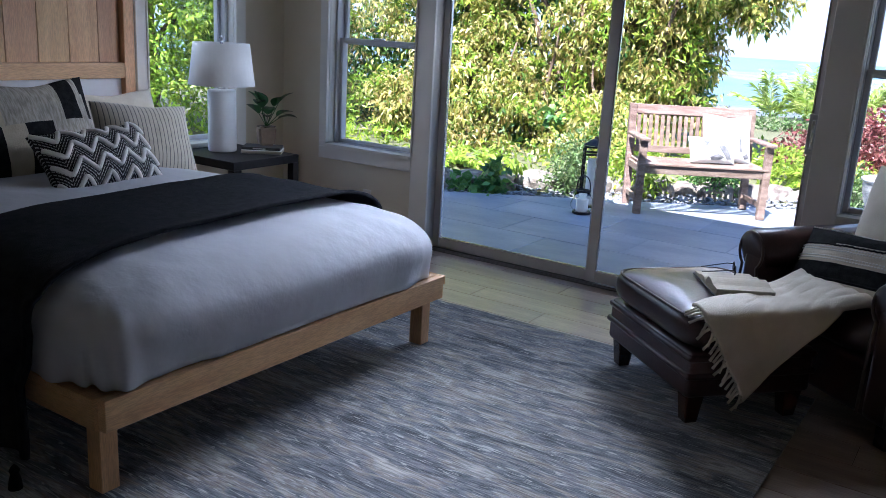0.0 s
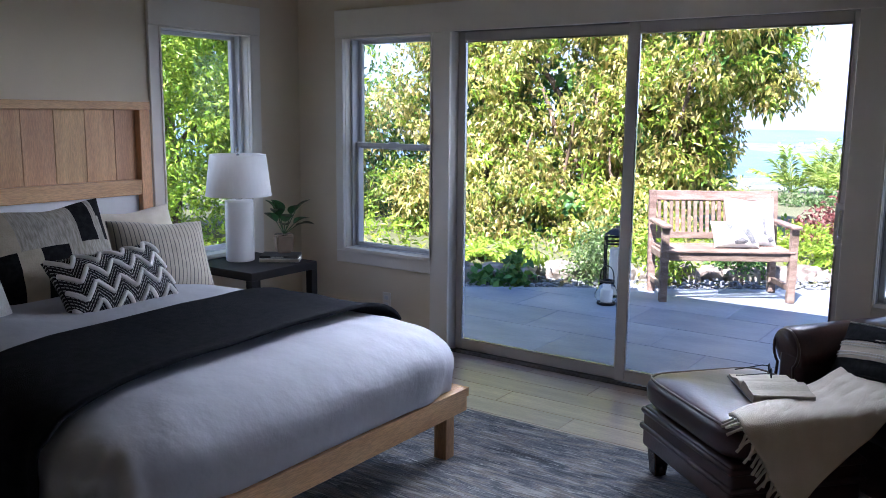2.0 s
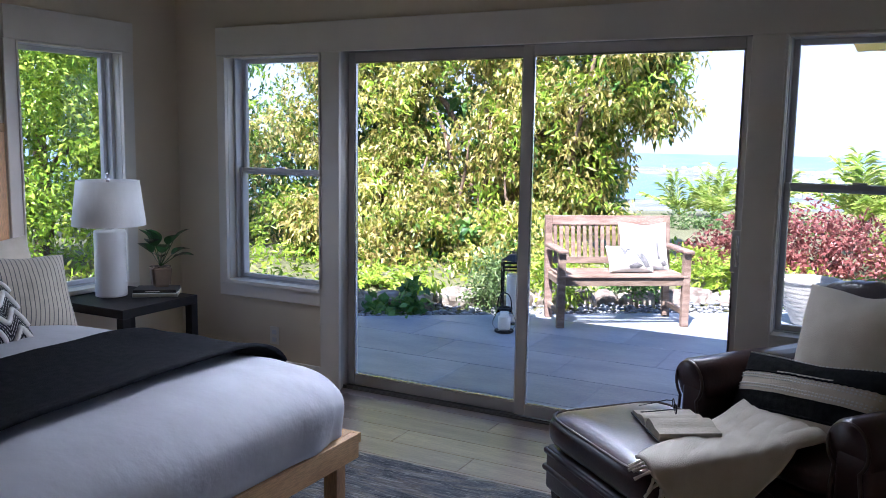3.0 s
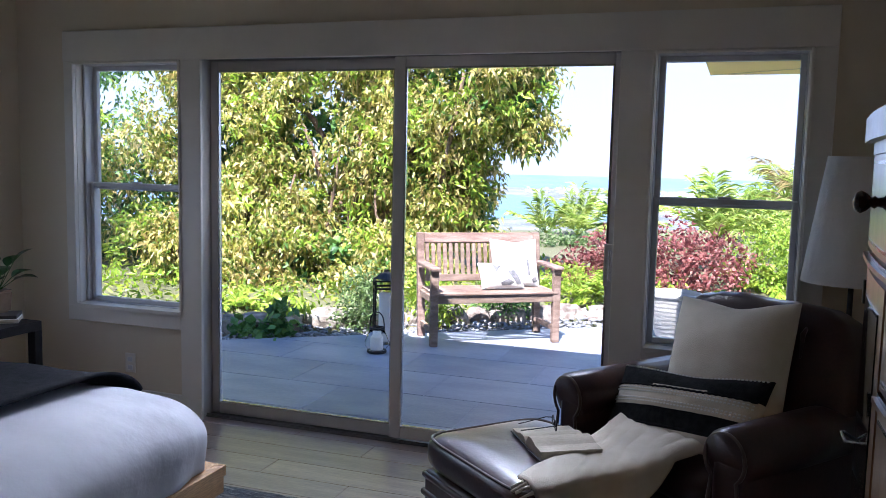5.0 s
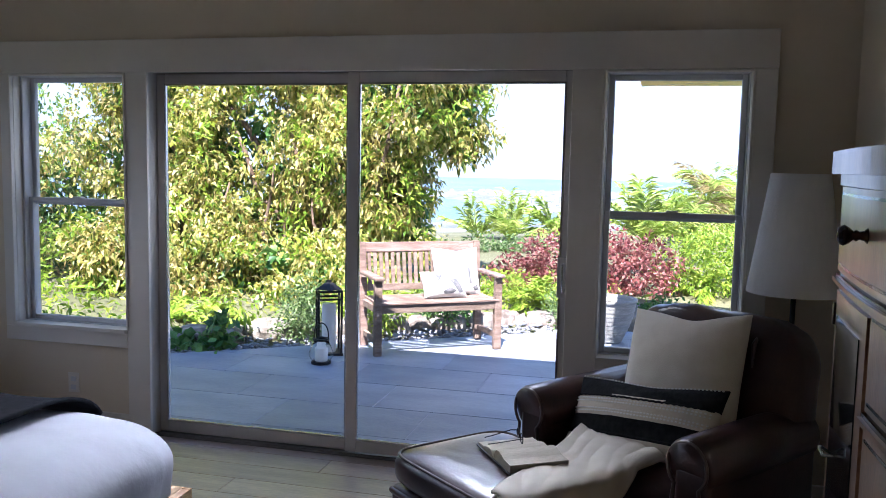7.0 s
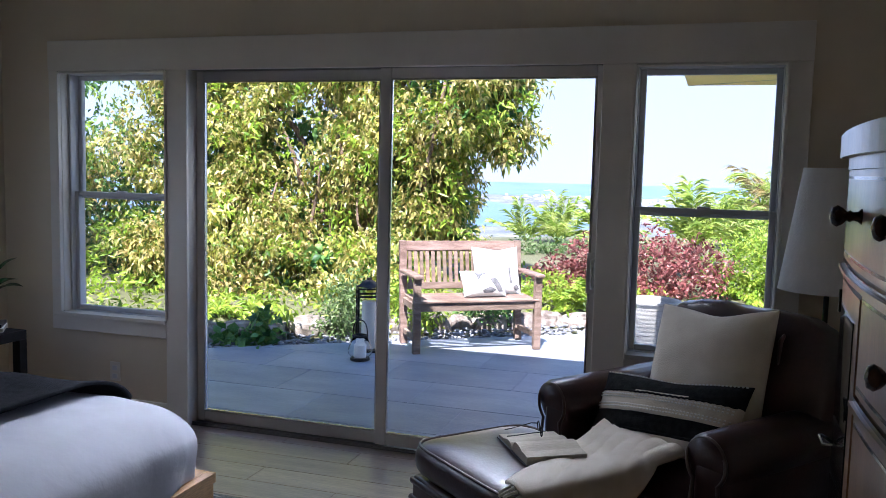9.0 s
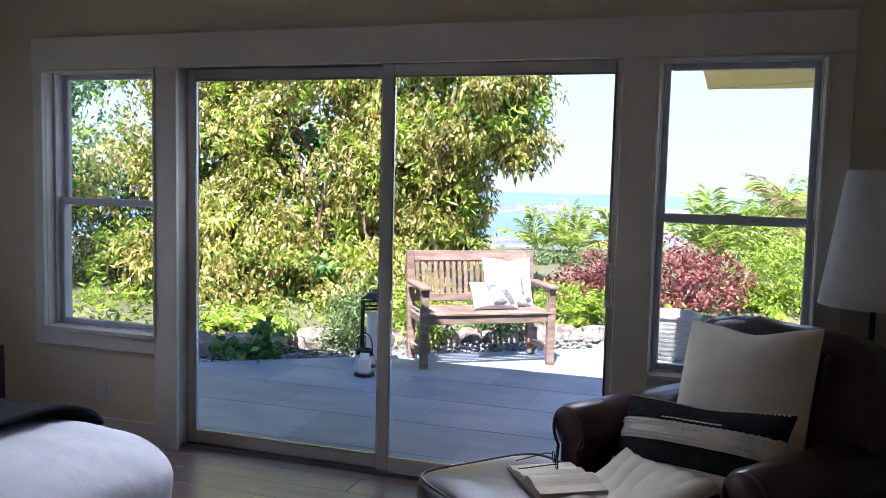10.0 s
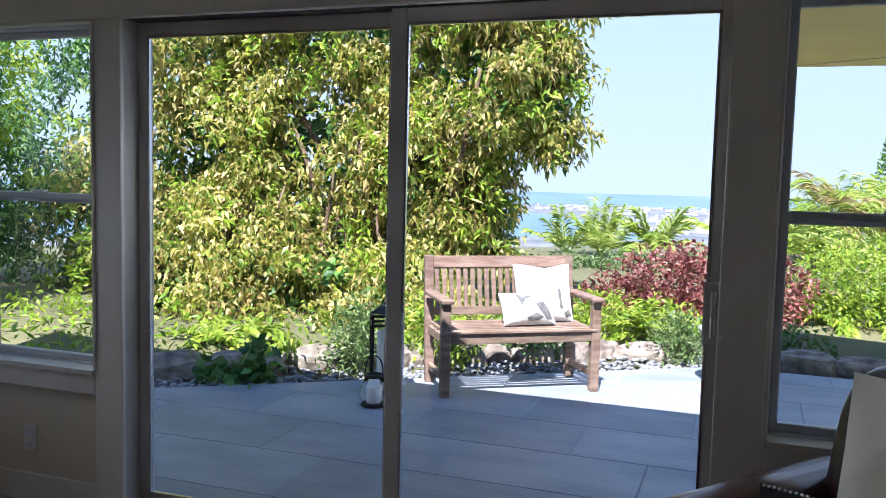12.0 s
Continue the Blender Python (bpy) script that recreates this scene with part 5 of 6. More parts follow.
part("collar", lathe([(0.052, 0.19), (0.066, 0.19), (0.066, 0.205), (0.052, 0.21), (0.052, 0.19)], 24, False), BLACKM, ln, smooth=True)
part("handle", tube([(0.062 * math.cos(t), 0, 0.205 + 0.125 * math.sin(t) ** 0.7) for t in np.linspace(0, math.pi, 21)], 0.005, 8), BLACKM, ln, smooth=True)
lb = thing("tall_lantern", pose(0.0, 2.44, PZ, 0, 0, 28), "tall black metal lantern with white candle", "lantern")
q = 0.095
for x in (-q, q):
    for y in (-q, q):
        part("post", box((x - 0.009, y - 0.009, 0.02), (x + 0.009, y + 0.009, 0.54), 0.002), BLACKM, lb)
part("base", box((-q - 0.015, -q - 0.015, 0), (q + 0.015, q + 0.015, 0.022), 0.003), BLACKM, lb)
for z in (0.47, 0.535):
    bm = bmesh.new()
    for s in (-1, 1):
        box((-q, s * q - 0.009, z), (q, s * q + 0.009, z + 0.016), 0, 1, bm)
        box((s * q - 0.009, -q, z), (s * q + 0.009, q, z + 0.016), 0, 1, bm)
    part("frame_bar", bm, BLACKM, lb)
part("candle", lathe([(0.058, 0.023), (0.06, 0.03), (0.06, 0.42), (0.055, 0.43), (0.01, 0.425)], 24), WAX, lb, "tall white pillar candle", True)
part("lid", lathe([(q + 0.012, 0.551), (q * 0.5, 0.60), (0.02, 0.612), (0.02, 0.63)], 4), BLACKM, lb)

# ceramic pot on the patio
gp = thing("ceramic_pot", pose(2.25, 3.78, PZ), "large pale grey ribbed ceramic plant pot", "plant pot")
prof = [(0.11, 0.0), (0.13, 0.01)]
for i in range(28):
    t = i / 27
    prof.append((0.135 + 0.115 * math.sin(t * 1.5) + 0.003 * math.sin(i * 2.1), 0.02 + 0.36 * t))
prof += [(0.262, 0.385), (0.266, 0.41), (0.25, 0.415), (0.24, 0.40), (0.235, 0.34)]
part("body", lathe(prof, 40), POTG, gp, smooth=True)
part("soil", lathe([(0.235, 0.335), (0.236, 0.345)], 24), SOIL, gp)

# houses of the far town
bm = bmesh.new()
ht = random.Random(8)
for i in range(420):
    az, r = radians(ht.uniform(-13.5, 6)), ht.uniform(1500, 3050)
    if math.degrees(az) < -9 and r < 2500:
        continue
    w_, d_, h_ = ht.uniform(7, 26), ht.uniform(7, 14), ht.uniform(3, 7)
    x, y = r * math.sin(az), r * math.cos(az)
    box((x - w_ / 2, y - d_ / 2, -92), (x + w_ / 2, y + d_ / 2, -88.5 + h_), 0, 1, bm)
# white walls, greyed in their base colour to stand for distance haze
TOWN = mat("hazed_town_walls", (0.27, 0.28, 0.30), (0.40, 0.40, 0.41), rough=0.8, scale=0.02)
tagged(grow("far_town", bm, TOWN), "white houses of a distant coastal town", "town", kind="stuff")

# ---- planting ----
rng = np.random.default_rng(11)
EYE_SIDE = (2.0, -3.0, 1.5)


def branchy(start, end, r0, r1, bend=0.25, n=7, seed=0):
    """A tapering, slightly crooked stem."""
    a, b = Vector(start), Vector(end)
    pts, rad = [], []
    for i in range(n + 1):
        t = i / n
        p = a.lerp(b, t)
        k = bend * math.sin(math.pi * t) * (b - a).length * 0.25
        p += Vector((noise.noise(Vector((t * 2, seed, 0))), noise.noise(Vector((seed, t * 2, 4))), 0.3 * noise.noise(Vector((t * 2, 3, seed))))) * k * 2
        pts.append(p)
        rad.append(r0 + (r1 - r0) * t)
    return pts, rad


def plant(name, base, blobs, count, leaf, material, label, category, size=0.12, wide=0.04, trunk=None, limbs=(), droop=0.25, per=9, shell=0.5, keep=0.25, twig=0.16, group="", kind="", tuft=None):
    """A tree or shrub: trunk and limbs, and a crown of leaves in twigs."""
    th = thing(name, pose(*base), label, category, group, kind)
    if trunk:
        pts, rad = trunk
        part("trunk", tube([p - Vector(base) for p in map(Vector, pts)], rad, 10), BARK, th, smooth=True)
    for pts, rad in limbs:
        part("limb", tube([Vector(p) - Vector(base) for p in pts], rad, 7), BARK, th, smooth=True)
    if tuft:
        blobs = tufts(blobs, tuft[0], tuft[1], rng)
    pos, way = clumps(blobs, count, rng, twig, per, shell)
    pos, way = facing(pos, way, EYE_SIDE, keep, rng)
    ok = pos[:, 2] > -0.12
    part("crown", leaves(pos[ok] - np.array(base), way[ok], size, wide, droop, rng), material, th)
    return th


# the large tree over the patio's edge
TB = (-1.5, 5.3, 0.05)
blobs = [(-2.2, 5.6, 1.5, 1.7, 0.9, 1.25), (-3.5, 5.3, 1.7, 1.2, 0.9, 1.4), (-1.0, 5.5, 1.35, 0.9, 0.8, 1.1), (-0.25, 5.6, 2.45, 0.95, 0.8, 0.85), (0.27, 5.6, 2.42, 0.40, 0.5, 0.54), (0.36, 5.55, 1.80, 0.20, 0.3, 0.30),
         (-0.45, 5.5, 1.25, 0.46, 0.5, 0.42), (-0.35, 5.5, 0.80, 0.60, 0.5, 0.30), (-1.8, 5.5, 3.2, 1.6, 0.9, 0.8), (-3.6, 5.4, 3.1, 1.3, 0.9, 0.9), (-0.2, 5.7, 3.4, 1.0, 0.8, 0.7), (-2.9, 4.7, 0.55, 1.3, 0.7, 0.75), (-1.5, 5.0, 0.40, 0.9, 0.6, 0.60), (-4.6, 5.0, 1.0, 0.8, 0.8, 1.2),
         (-3.0, 4.1, 0.30, 1.1, 0.45, 0.50), (-1.75, 4.25, 0.26, 0.8, 0.45, 0.44), (-0.75, 4.5, 0.28, 0.6, 0.4, 0.40)]
tr = branchy(TB, (-1.15, 5.5, 2.6), 0.13, 0.06, 0.3, seed=1)
limbs = [branchy((-1.4, 5.4, 0.8), (-2.6, 5.2, 2.4), 0.07, 0.025, seed=2), branchy((-1.25, 5.55, 1.4), (0.2, 5.55, 2.5), 0.06, 0.018, seed=3), branchy((-1.2, 5.6, 1.9), (-0.6, 5.6, 3.3), 0.055, 0.02, seed=4),
         branchy((-1.5, 5.3, 0.1), (-2.2, 5.0, 1.9), 0.06, 0.02, 0.4, seed=5), branchy((-2.6, 5.0, 0.0), (-3.3, 5.0, 2.2), 0.06, 0.02, 0.4, seed=6), branchy((-0.75, 5.25, 0.0), (-0.25, 5.2, 2.5), 0.045, 0.02, 0.3, seed=7), branchy((-1.55, 4.95, 0.0), (-1.5, 5.0, 1.9), 0.042, 0.02, 0.3, seed=17), branchy((-2.6, 4.6, 0.0), (-2.75, 4.8, 1.5), 0.042, 0.018, 0.4, seed=18),
         branchy((-1.9, 4.9, 0.0), (-1.6, 4.75, 1.5), 0.035, 0.012, 0.5, seed=8), branchy((-2.5, 4.7, 0.0), (-2.1, 4.65, 1.3), 0.035, 0.012, 0.5, seed=9), branchy((-0.9, 5.0, 0.0), (-1.2, 4.9, 1.2), 0.03, 0.01, 0.5, seed=10), branchy((-3.2, 4.6, 0.0), (-2.7, 4.5, 1.2), 0.035, 0.012, 0.5, seed=12)]
tree = plant("avocado_tree", TB, blobs, 105000, None, L_TREE, "large spreading tree with drooping yellow-green leaves", "tree", 0.112, 0.041, tr, limbs, 0.40, 10, 0.6, 0.35, tuft=(15, 0.24))
# added dark leaf layer inside the crown: blocks sky, its colour stands for shade
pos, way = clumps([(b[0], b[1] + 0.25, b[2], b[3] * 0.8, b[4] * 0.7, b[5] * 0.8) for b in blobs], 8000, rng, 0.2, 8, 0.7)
part("inner_crown", leaves(pos - np.array(TB), way, 0.20, 0.085, 0.3, rng), L_DARK, tree, "dark green inner leaves, crown's shade put into their colour")
pos, way = clumps([(b[0], b[1] - 0.12, b[2], b[3], b[4], b[5]) for b in blobs], 11000, rng, 0.12, 14, 0.14)
part("fresh_shoots", leaves(pos - np.array(TB), way, 0.115, 0.034, 0.1, rng), L_LIME, tree, "bright green fresh shoots")

# dense green trees outside the bed's window and beyond
plant("leafy_tree", (-5.6, 2.0, 0), [(-5.6, 1.6, 1.6, 1.2, 1.5, 1.6), (-5.9, 3.2, 2.2, 1.3, 1.4, 1.9), (-5.4, 2.2, 3.0, 1.3, 1.6, 0.9), (-5.2, 0.6, 0.9, 0.8, 1.0, 0.9), (-4.9, 1.7, 1.3, 0.7, 1.2, 1.1), (-5.0, 2.7, 2.3, 0.8, 1.2, 1.2), (-4.9, 1.2, 2.2, 0.7, 1.0, 0.9)], 62000, None, L_LIME,
      "dense bright green tree outside the bedroom window", "tree", 0.085, 0.034, branchy((-5.6, 2.0, -0.1), (-5.7, 2.2, 2.2), 0.12, 0.05, seed=21), [branchy((-5.6, 2.0, 0.7), (-5.2, 1.2, 2.0), 0.05, 0.02, seed=22), branchy((-5.6, 2.0, 0.9), (-5.3, 3.0, 2.3), 0.05, 0.02, seed=23)], 0.2, 9, 0.7, 0.2, tuft=(9, 0.3))
plant("hedge_tree", (-6.6, 4.6, 0), [(-6.3, 4.6, 1.2, 1.0, 1.1, 1.4), (-6.5, 5.6, 2.6, 1.4, 1.1, 1.5), (-5.5, 5.2, 0.7, 0.9, 0.8, 0.9), (-7.6, 3.6, 2.0, 1.0, 1.6, 1.9)], 30000, None, L_DARK,
      "dark green leafy tree beside the patio", "tree", 0.11, 0.042, branchy((-6.6, 4.6, -0.1), (-6.5, 4.9, 2.4), 0.11, 0.05, seed=24), [branchy((-6.6, 4.7, 0.8), (-5.9, 4.5, 2.0), 0.05, 0.02, seed=25)], 0.25, tuft=(9, 0.3))

# shrubs along the patio's slanting edge
plant("broadleaf_shrub", (-0.98, 2.42, -0.1), [(-1.0, 2.36, 0.04, 0.16, 0.15, 0.13), (-1.2, 2.24, -0.03, 0.15, 0.12, 0.09)], 150, None, L_DARK, "low dark green broadleaf shrub at the patio edge", "shrub", 0.11, 0.075, None, (), 0.1, 6, 0.8, 1)
plant("broadleaf_shrub", (-1.15, 2.75, -0.1), [(-1.05, 2.75, 0.10, 0.22, 0.15, 0.10)], 40, None, L_FERN, "pale green broadleaf plant behind the stones", "shrub", 0.20, 0.075, None, (), 0.4, 5, 0.8, 1)
plant("small_shrub", (-0.46, 2.86, -0.1), [(-0.46, 2.88, 0.15, 0.22, 0.2, 0.28), (-0.40, 2.9, 0.32, 0.16, 0.15, 0.2)], 1500, None, L_GREY, "upright olive green shrub at the patio edge", "shrub", 0.055, 0.02, None, (), 0.1, 8, 0.8, 1, 0.1)
plant("small_shrub", (0.62, 3.95, -0.1), [(0.62, 3.95, 0.10, 0.28, 0.2, 0.22)], 1300, None, L_DARK, "dark green shrub behind the bench", "shrub", 0.06, 0.024, None, (), 0.1, 8, 0.8, 1, 0.1)
plant("small_shrub", (1.80, 4.45, -0.1), [(1.80, 4.45, 0.12, 0.25, 0.2, 0.24)], 1300, None, L_GREY, "olive green shrub beside the stones", "shrub", 0.055, 0.02, None, (), 0.1, 8, 0.8, 1, 0.1)
plant("small_shrub", (0.05, 3.45, -0.1), [(0.05, 3.5, 0.12, 0.25, 0.2, 0.24), (-0.1, 3.6, 0.3, 0.2, 0.2, 0.2)], 1000, None, L_LIME, "bright green shrub beside the bench", "shrub", 0.09, 0.03, None, (), 0.2, 8, 0.8, 1, 0.1)
plant("red_shrub", (1.7, 6.4, -0.1), [(0.98, 6.3, 0.12, 0.45, 0.4, 0.30), (1.45, 6.4, 0.32, 0.5, 0.5, 0.42), (2.0, 6.5, 0.42, 0.5, 0.5, 0.42), (2.55, 6.6, 0.30, 0.45, 0.5, 0.38), (1.5, 6.1, 0.0, 0.9, 0.4, 0.3)], 11000, None, L_RED, "maroon-leaved shrub behind the bench", "shrub", 0.075, 0.034, None, (), 0.1, 8, 0.5, 0.3, 0.1)
plant("lime_shrub", (3.4, 6.9, -0.1), [(3.25, 6.8, 0.30, 0.65, 0.5, 0.45), (3.95, 6.9, 0.42, 0.75, 0.5, 0.55), (4.8, 7.0, 0.40, 0.75, 0.5, 0.55), (3.6, 8.0, 0.5, 0.9, 0.6, 0.46)], 13000, None, L_LIME, "bright green dense shrub beyond the patio", "shrub", 0.065, 0.026, None, (), 0.1, 8, 0.5, 0.3, 0.1)
plant("green_hedge", (0.0, 10.2, -0.1), [(-1.3, 10.0, -0.02, 0.7, 0.4, 0.30), (-0.3, 10.3, 0.02, 0.7, 0.4, 0.30), (0.6, 10.4, 0.05, 0.7, 0.4, 0.30), (1.5, 10.4, 0.05, 0.7, 0.4, 0.32)], 7000, None, L_GREY, "green hedge below the small palms", "hedge", 0.09, 0.036, None, (), 0.1, 8, 0.5, 0.4, 0.1)
plant("yellow_shrub", (1.05, 5.2, -0.1), [(0.95, 5.2, 0.12, 0.4, 0.3, 0.24), (1.5, 5.5, 0.10, 0.5, 0.3, 0.2), (0.4, 5.0, 0.1, 0.4, 0.3, 0.2)], 3000, None, L_FERN, "yellow-green low shrub behind the bench", "shrub", 0.07, 0.028, None, (), 0.1, 8, 0.6, 0.6, 0.1)
plant("dark_shrub", (2.9, 5.0, -0.1), [(2.75, 5.0, 0.0, 0.3, 0.25, 0.2), (3.9, 5.0, 0.05, 0.4, 0.3, 0.25)], 1800, None, L_DARK, "dark green low shrub among the stones", "shrub", 0.08, 0.03, None, (), 0.2, 8, 0.7, 0.6, 0.1)


def palm(name, base, fronds, reach, rise, leaf, wide, material, label, category, trunk=0.0, lift=(0.15, 1.2), dry=0, arch=0.55):
    """A palm or fern: arching fronds with two rows of narrow leaflets."""
    th = thing(name, pose(*base), label, category)
    if trunk:
        part("trunk", tube([(0, 0, 0), (0.02, 0.01, trunk * 0.5), (0, 0, trunk)], [0.08, 0.065, 0.06], 10), BARK, th, smooth=True)
    for i in range(fronds):
        a = i * 2.4 + rng.uniform(-0.2, 0.2)
        e = rng.uniform(*lift)
        L = reach * rng.uniform(0.75, 1.1)
        d = np.array([math.cos(a) * math.cos(e), math.sin(a) * math.cos(e), math.sin(e)])
        ts = np.linspace(0.0, 1.0, 30)
        rach = np.array([0, 0, trunk]) + d * (ts * L)[:, None] + np.array([0, 0, -1.0]) * (ts ** 2 * L * arch * math.cos(e))[:, None]
        side = np.cross(d, [0, 0, 1.0])
        side /= np.linalg.norm(side)
        sel = np.arange(4, 30)
        pos = np.concatenate([rach[sel], rach[sel]])
        fwd = d - np.array([0, 0, 1.0]) * arch * ts[sel][:, None]
        way = np.concatenate([fwd * 1.2 + side, fwd * 1.2 - side]) + rng.normal(size=(2 * len(sel), 3)) * 0.12
        m = L_DRY if i < dry else material
        me = leaves(pos, way, leaf, wide, 0.25, rng)
        fr = part("frond", me, m, th)
        part("stalk", tube([tuple(p) for p in rach[::5]], [0.012, 0.010, 0.008, 0.006, 0.004, 0.003][:len(rach[::5])], 5), material, fr)
    return th


palm("small_palm", (-0.20, 12.5, -0.35), 12, 1.1, 0, 0.38, 0.036, L_PALM, "small green palm with upright fronds", "palm", 0.42, (0.7, 1.5), 0, 0.3)
palm("small_palm", (-0.92, 12.9, -0.35), 10, 0.9, 0, 0.34, 0.036, L_PALM, "small green palm with upright fronds", "palm", 0.42, (0.55, 1.4), 0, 0.35)
palm("small_palm", (0.78, 12.2, -0.35), 13, 0.95, 0, 0.38, 0.048, L_PALM, "small yellow-green palm behind the shrubs", "palm", 0.60, (0.3, 1.2), 0, 0.4)
palm("small_palm", (2.50, 7.9, -0.1), 15, 1.0, 0, 0.36, 0.04, L_PALM, "green palm behind the maroon shrub", "palm", 0.62, (0.3, 1.4), 0, 0.4)
palm("small_palm", (3.1, 9.4, -0.1), 12, 0.8, 0, 0.32, 0.035, L_PALM, "small yellow-green palm behind the shrubs", "palm", 0.55, (0.4, 1.2), 0, 0.4)
palm("golden_palm", (3.6, 13.5, -0.4), 40, 1.4, 0, 0.42, 0.028, L_PALM, "large palm with drooping golden fronds", "palm", 1.3, (-0.3, 1.2), 16, 0.9)
palm("golden_palm", (4.6, 14.0, -0.4), 36, 1.4, 0, 0.42, 0.028, L_PALM, "large palm with drooping golden fronds", "palm", 1.25, (-0.3, 1.2), 12, 0.9)
plant("hill_tree", (6.2, 17, -0.6), [(4.6, 16.5, 0.6, 1.6, 1.0, 1.0), (6.6, 17, 0.9, 2.0, 1.2, 1.0), (9.0, 18, 1.0, 2.2, 1.2, 1.2), (3.4, 18, -0.3, 1.4, 1.0, 0.8)], 12000, None, L_LIME, "broad green tree on the slope", "tree", 0.16, 0.07, branchy((6.2, 17, -0.9), (6.4, 17, 0.9), 0.15, 0.06, seed=31), (), 0.1)
plant("slope_trees", (0, 24, -2.5), [(-2.0, 24, -2.1, 2.5, 1.5, 1.3), (1.0, 26, -2.0, 2.5, 1.5, 1.4), (4.0, 28, -1.8, 2.5, 1.5, 1.6), (8, 30, -1.0, 3, 1.5, 2)], 9000, None, L_GREY, "green trees on the slope below the garden", "trees", 0.3, 0.14, None, (), 0.1, kind="stuff")
palm("fern", (1.48, 4.95, 0.02), 16, 0.42, 0, 0.13, 0.032, L_FERN, "bright yellow-green fern beyond the patio", "fern", 0.0, (0.3, 1.35))
palm("fern", (3.2, 6.6, 0.1), 12, 0.42, 0, 0.13, 0.032, L_FERN, "bright yellow-green fern beyond the patio", "fern", 0.0, (0.15, 1.2))
palm("fern", (3.75, 6.65, 0.1), 12, 0.42, 0, 0.13, 0.032, L_FERN, "bright yellow-green fern beyond the patio", "fern", 0.0, (0.15, 1.2))
palm("fern", (-1.9, 3.1, 0.0), 10, 0.35, 0, 0.12, 0.03, L_FERN, "bright green fern growing under the tree", "fern", 0.0, (0.2, 1.2))
palm("fern", (-1.55, 3.25, 0.0), 10, 0.30, 0, 0.12, 0.03, L_FERN, "bright green fern growing under the tree", "fern", 0.0, (0.2, 1.2))

# far pines
for k, (x, y, h) in enumerate(((10.9, 62, 5.6), (12.3, 64, 4.6))):
    pine = thing("norfolk_pine", pose(x, y, -1.0), "tall narrow pine on the far slope", "pine tree", "pines on the slope")
    part("trunk", tube([(0, 0, -3), (0, 0, h)], [0.15, 0.02], 8), BARK, pine)
    pos, way = [], []
    for tier in range(16):
        z = h * (0.12 + 0.86 * tier / 15)
        r = 1.25 * (1 - tier / 16.5)
        for q in range(9):
            a = q * 2 * math.pi / 9 + tier
            for f in np.linspace(0.15, 1, 7):
                pos.append((math.cos(a) * r * f, math.sin(a) * r * f, z + 0.12 * f))
                way.append((math.cos(a), math.sin(a), 0.4))
    part("crown", leaves(np.array(pos), np.array(way) + rng.normal(size=(len(pos), 3)) * 0.5, 0.32, 0.12, 0.0, rng), L_DARK, pine)

# neighbour's roof below
nbh = thing("neighbour_house", pose(4.7, 30, -1.75), "grey-roofed house on the slope below", "house")
bm = bmesh.new()
vs = [bm.verts.new(p) for p in ((-3, -2, 0), (3, -2, 0), (3, 2, 0), (-3, 2, 0), (-1.6, 0, 0.9), (1.6, 0, 0.9))]
for f in ((0, 1, 5, 4), (1, 2, 5), (2, 3, 4, 5), (3, 0, 4), (3, 2, 1, 0)):
    bm.faces.new([vs[i] for i in f])
part("roof", bm, ROOFM, nbh, "grey hipped roof")
part("wall", box((-2.6, -1.7, -2.5), (2.6, 1.7, 0.0)), STUCCO, nbh)

# stones and pebbles along the edge
def stone(x, y, z, a, b, c, turn, seed):
    bm = bmesh.new()
    bmesh.ops.create_icosphere(bm, subdivisions=3, radius=1)
    for v in bm.verts:
        p = v.co.copy()
        k = 1 + 0.28 * noise.noise(p * 1.3 + Vector((seed, 0, 0))) + 0.12 * noise.noise(p * 3.1 + Vector((0, seed, 0))) + 0.05 * noise.noise(p * 8)
        v.co = Vector((spow(p.x, 0.72) * a, spow(p.y, 0.72) * b, spow(p.z, 0.72) * c)) * k
    ob = tagged(grow("stone", bm, ROCK, smooth=False), "rough grey-brown lava stone edging the patio", "stone", group="stones along the patio")
    ob.matrix_world = pose(x, y, z, 0, 0, turn)
    return ob


rs = random.Random(4)
along = -2.2
k = 0
while along < 5.4:
    big = rs.uniform(0.12, 0.26)
    if -0.3 < along < 1.0:
        big = 0.30
    c = EDGE_A + EDGE_D * (along + big) + EDGE_N * rs.uniform(0.42, 0.60)
    stone(c.x, c.y, -0.07, big, big * 0.62, rs.uniform(0.12, 0.17), math.degrees(math.atan2(EDGE_D.y, EDGE_D.x)) + rs.uniform(-20, 20), k * 3.7)
    along += big * 1.85
    k += 1
for i in range(7):
    x = 2.3 + i * 0.5
    stone(x, 4.62 + rs.uniform(-0.05, 0.1), -0.06, 0.26, 0.16, rs.uniform(0.12, 0.18), rs.uniform(-15, 15), 50 + i)

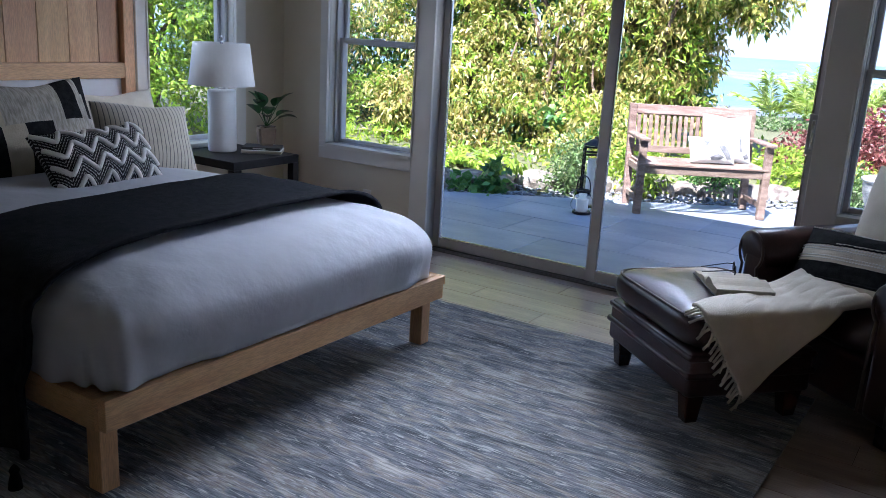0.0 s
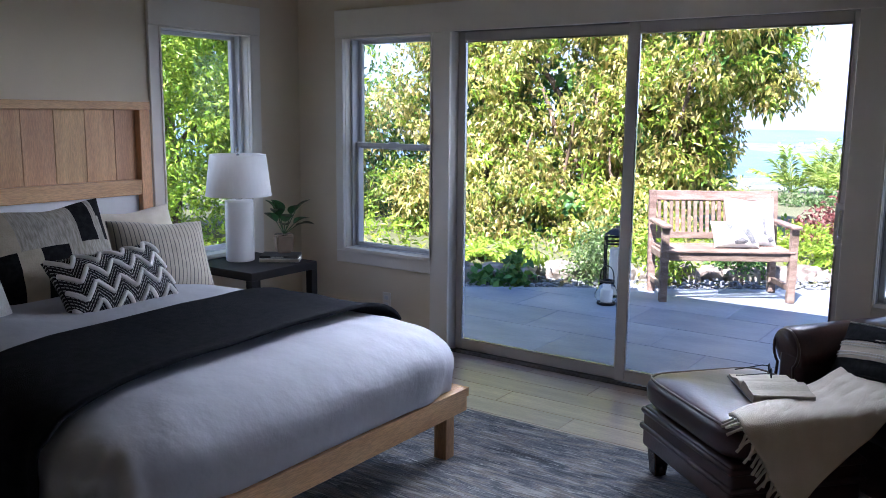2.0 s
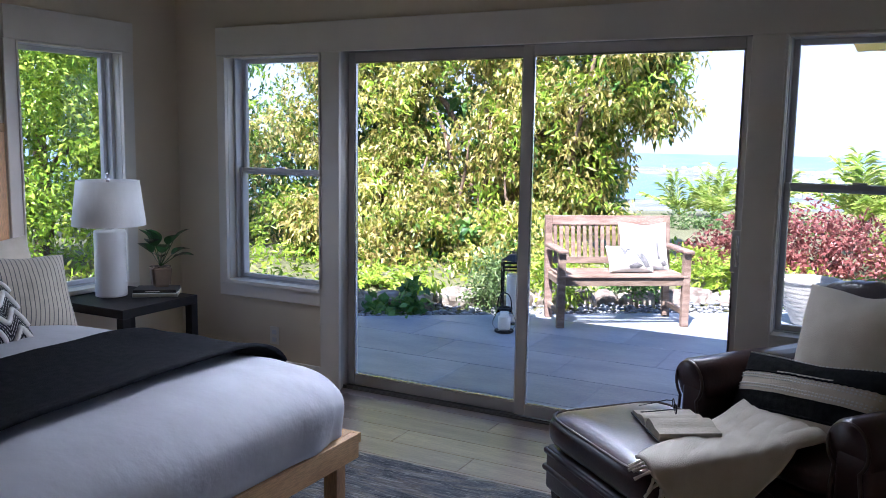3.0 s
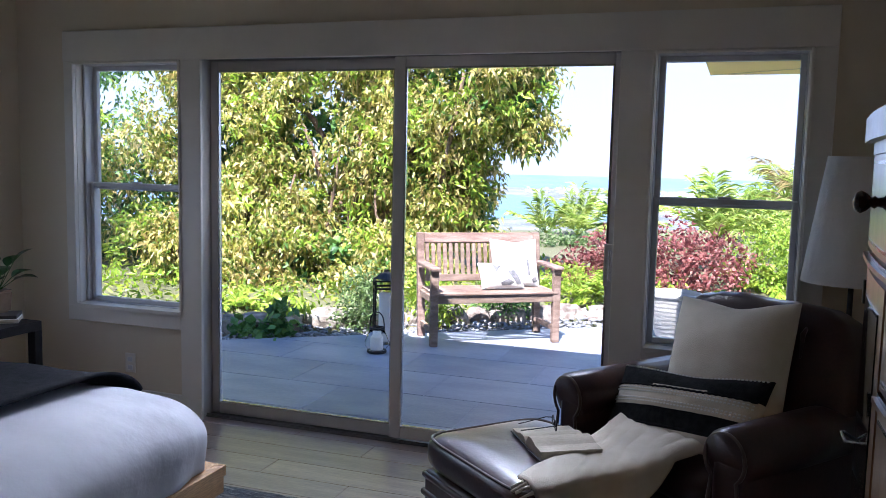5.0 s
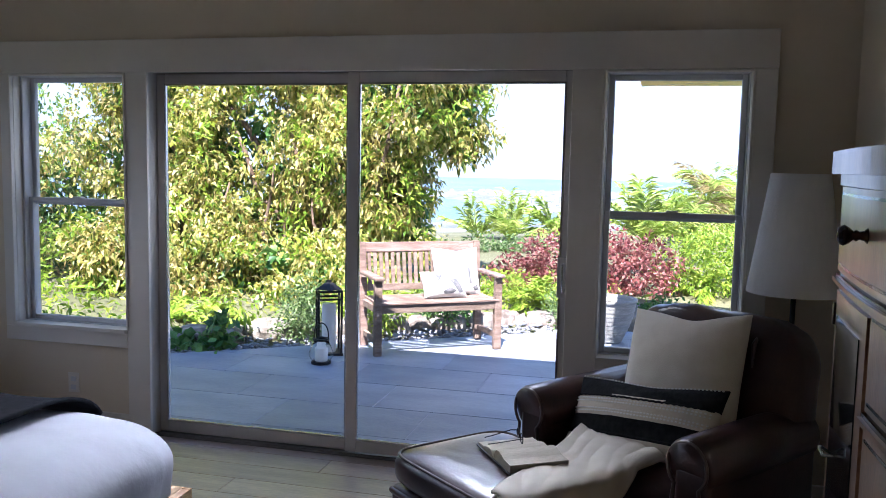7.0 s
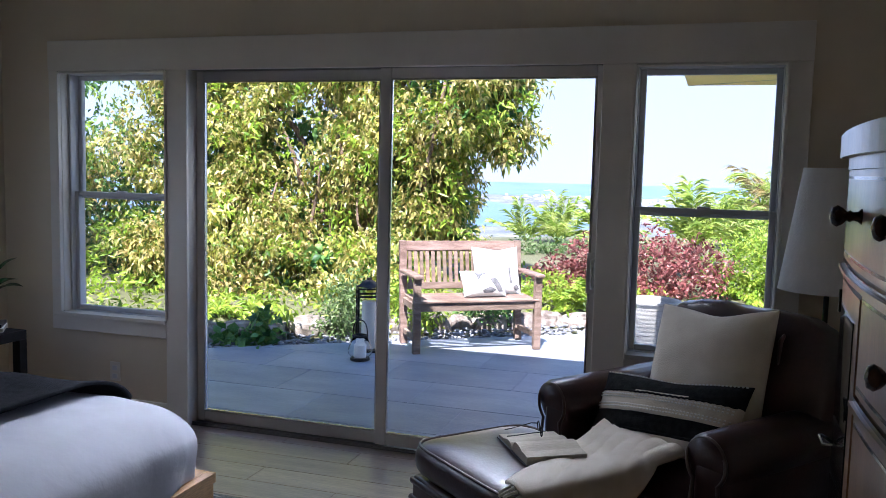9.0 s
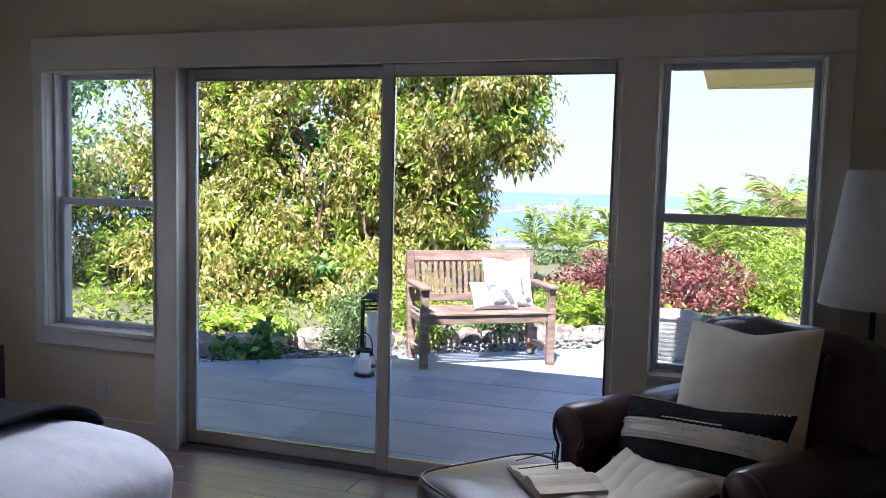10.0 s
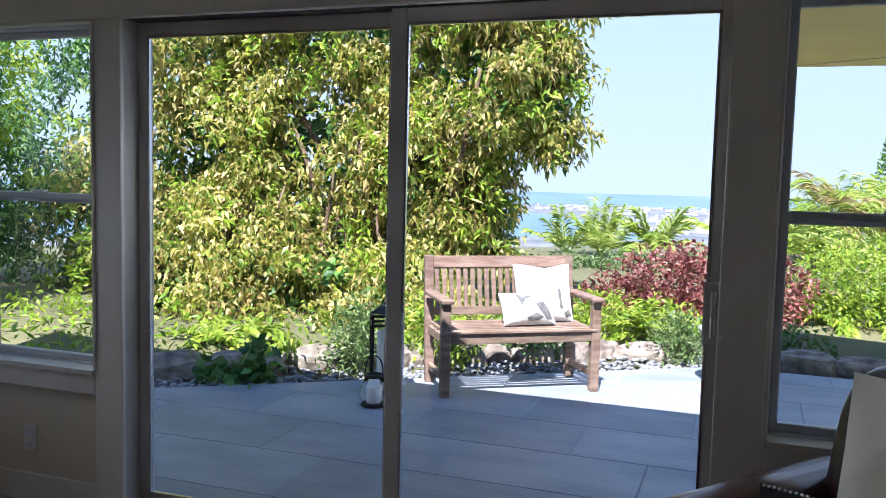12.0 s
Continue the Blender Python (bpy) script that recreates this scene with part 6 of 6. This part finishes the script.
pos = []
verts, faces = [], []
ico = bmesh.new()
bmesh.ops.create_icosphere(ico, subdivisions=1, radius=1)
iv = np.array([v.co[:] for v in ico.verts])
itri = np.array([[v.index for v in f.verts] for f in ico.faces])
ico.free()
for i in range(2200):
    t, d = rng.uniform(-3.0, 4.6), abs(rng.normal(0.0, 0.22)) + 0.02
    c = EDGE_A + EDGE_D * t + EDGE_N * d
    s = rng.uniform(0.012, 0.030)
    a = rng.uniform(0, 6.28)
    R = np.array([[math.cos(a), -math.sin(a), 0], [math.sin(a), math.cos(a), 0], [0, 0, 1]])
    q = (iv * np.array([s * rng.uniform(1, 1.7), s, s * 0.6])) @ R.T + np.array([c.x, c.y, max(ground_z(c.x, c.y), -0.12) + rng.uniform(0.0, 0.045)])
    faces.append(itri + len(verts) * 12)
    verts.append(q)
me = bpy.data.meshes.new("pebbles")
me.from_pydata(np.concatenate(verts).tolist(), [], np.concatenate(faces).tolist())
tagged(grow("pebbles", me, PEB, smooth=True), "grey river pebbles along the patio edge", "pebbles", kind="stuff")

# leaf litter and ground cover under the tree
n = 3500
t, d = rng.uniform(-3.5, 5.5, n), rng.uniform(0.5, 3.2, n)
xy = np.array(EDGE_A)[None] + np.outer(t, np.array(EDGE_D)) + np.outer(d, np.array(EDGE_N))
zz = np.array([ground_z(x, y) for x, y in xy])
pos = np.column_stack([xy, zz + rng.uniform(0.0, 0.16, n)])
tagged(grow("ground_cover", leaves(pos, rng.normal(size=(n, 3)) + np.array([0, -0.4, 0.4]), 0.11, 0.035, 0.1, rng), L_LIME), "leafy ground cover and litter under the tree", "ground cover", kind="stuff")

# ---- floor planks ----
pm = {}
y, row = SY, 0
while y < OUT - 0.01:
    w = min(0.185, OUT + 0.0 - y)
    x = WX - (row * 0.47) % 1.3
    while x < EX:
        a, b = max(x, WX), min(x + 1.5, EX)
        if b - a > 0.02:
            key = (round(b - a, 3), round(w, 3))
            if key not in pm:
                bm = box((0.0012, 0.0012, -0.012), (b - a - 0.0012, w - 0.0012, 0.0), 0.0015, 1)
                pm[key] = bpy.data.meshes.new("plank")
                bm.to_mesh(pm[key])
                bm.free()
            o = part("plank", pm[key], FLOORW, floor)
            o.matrix_basis = pose(a, y, 0)
        x += 1.5
    y += 0.185
    row += 1
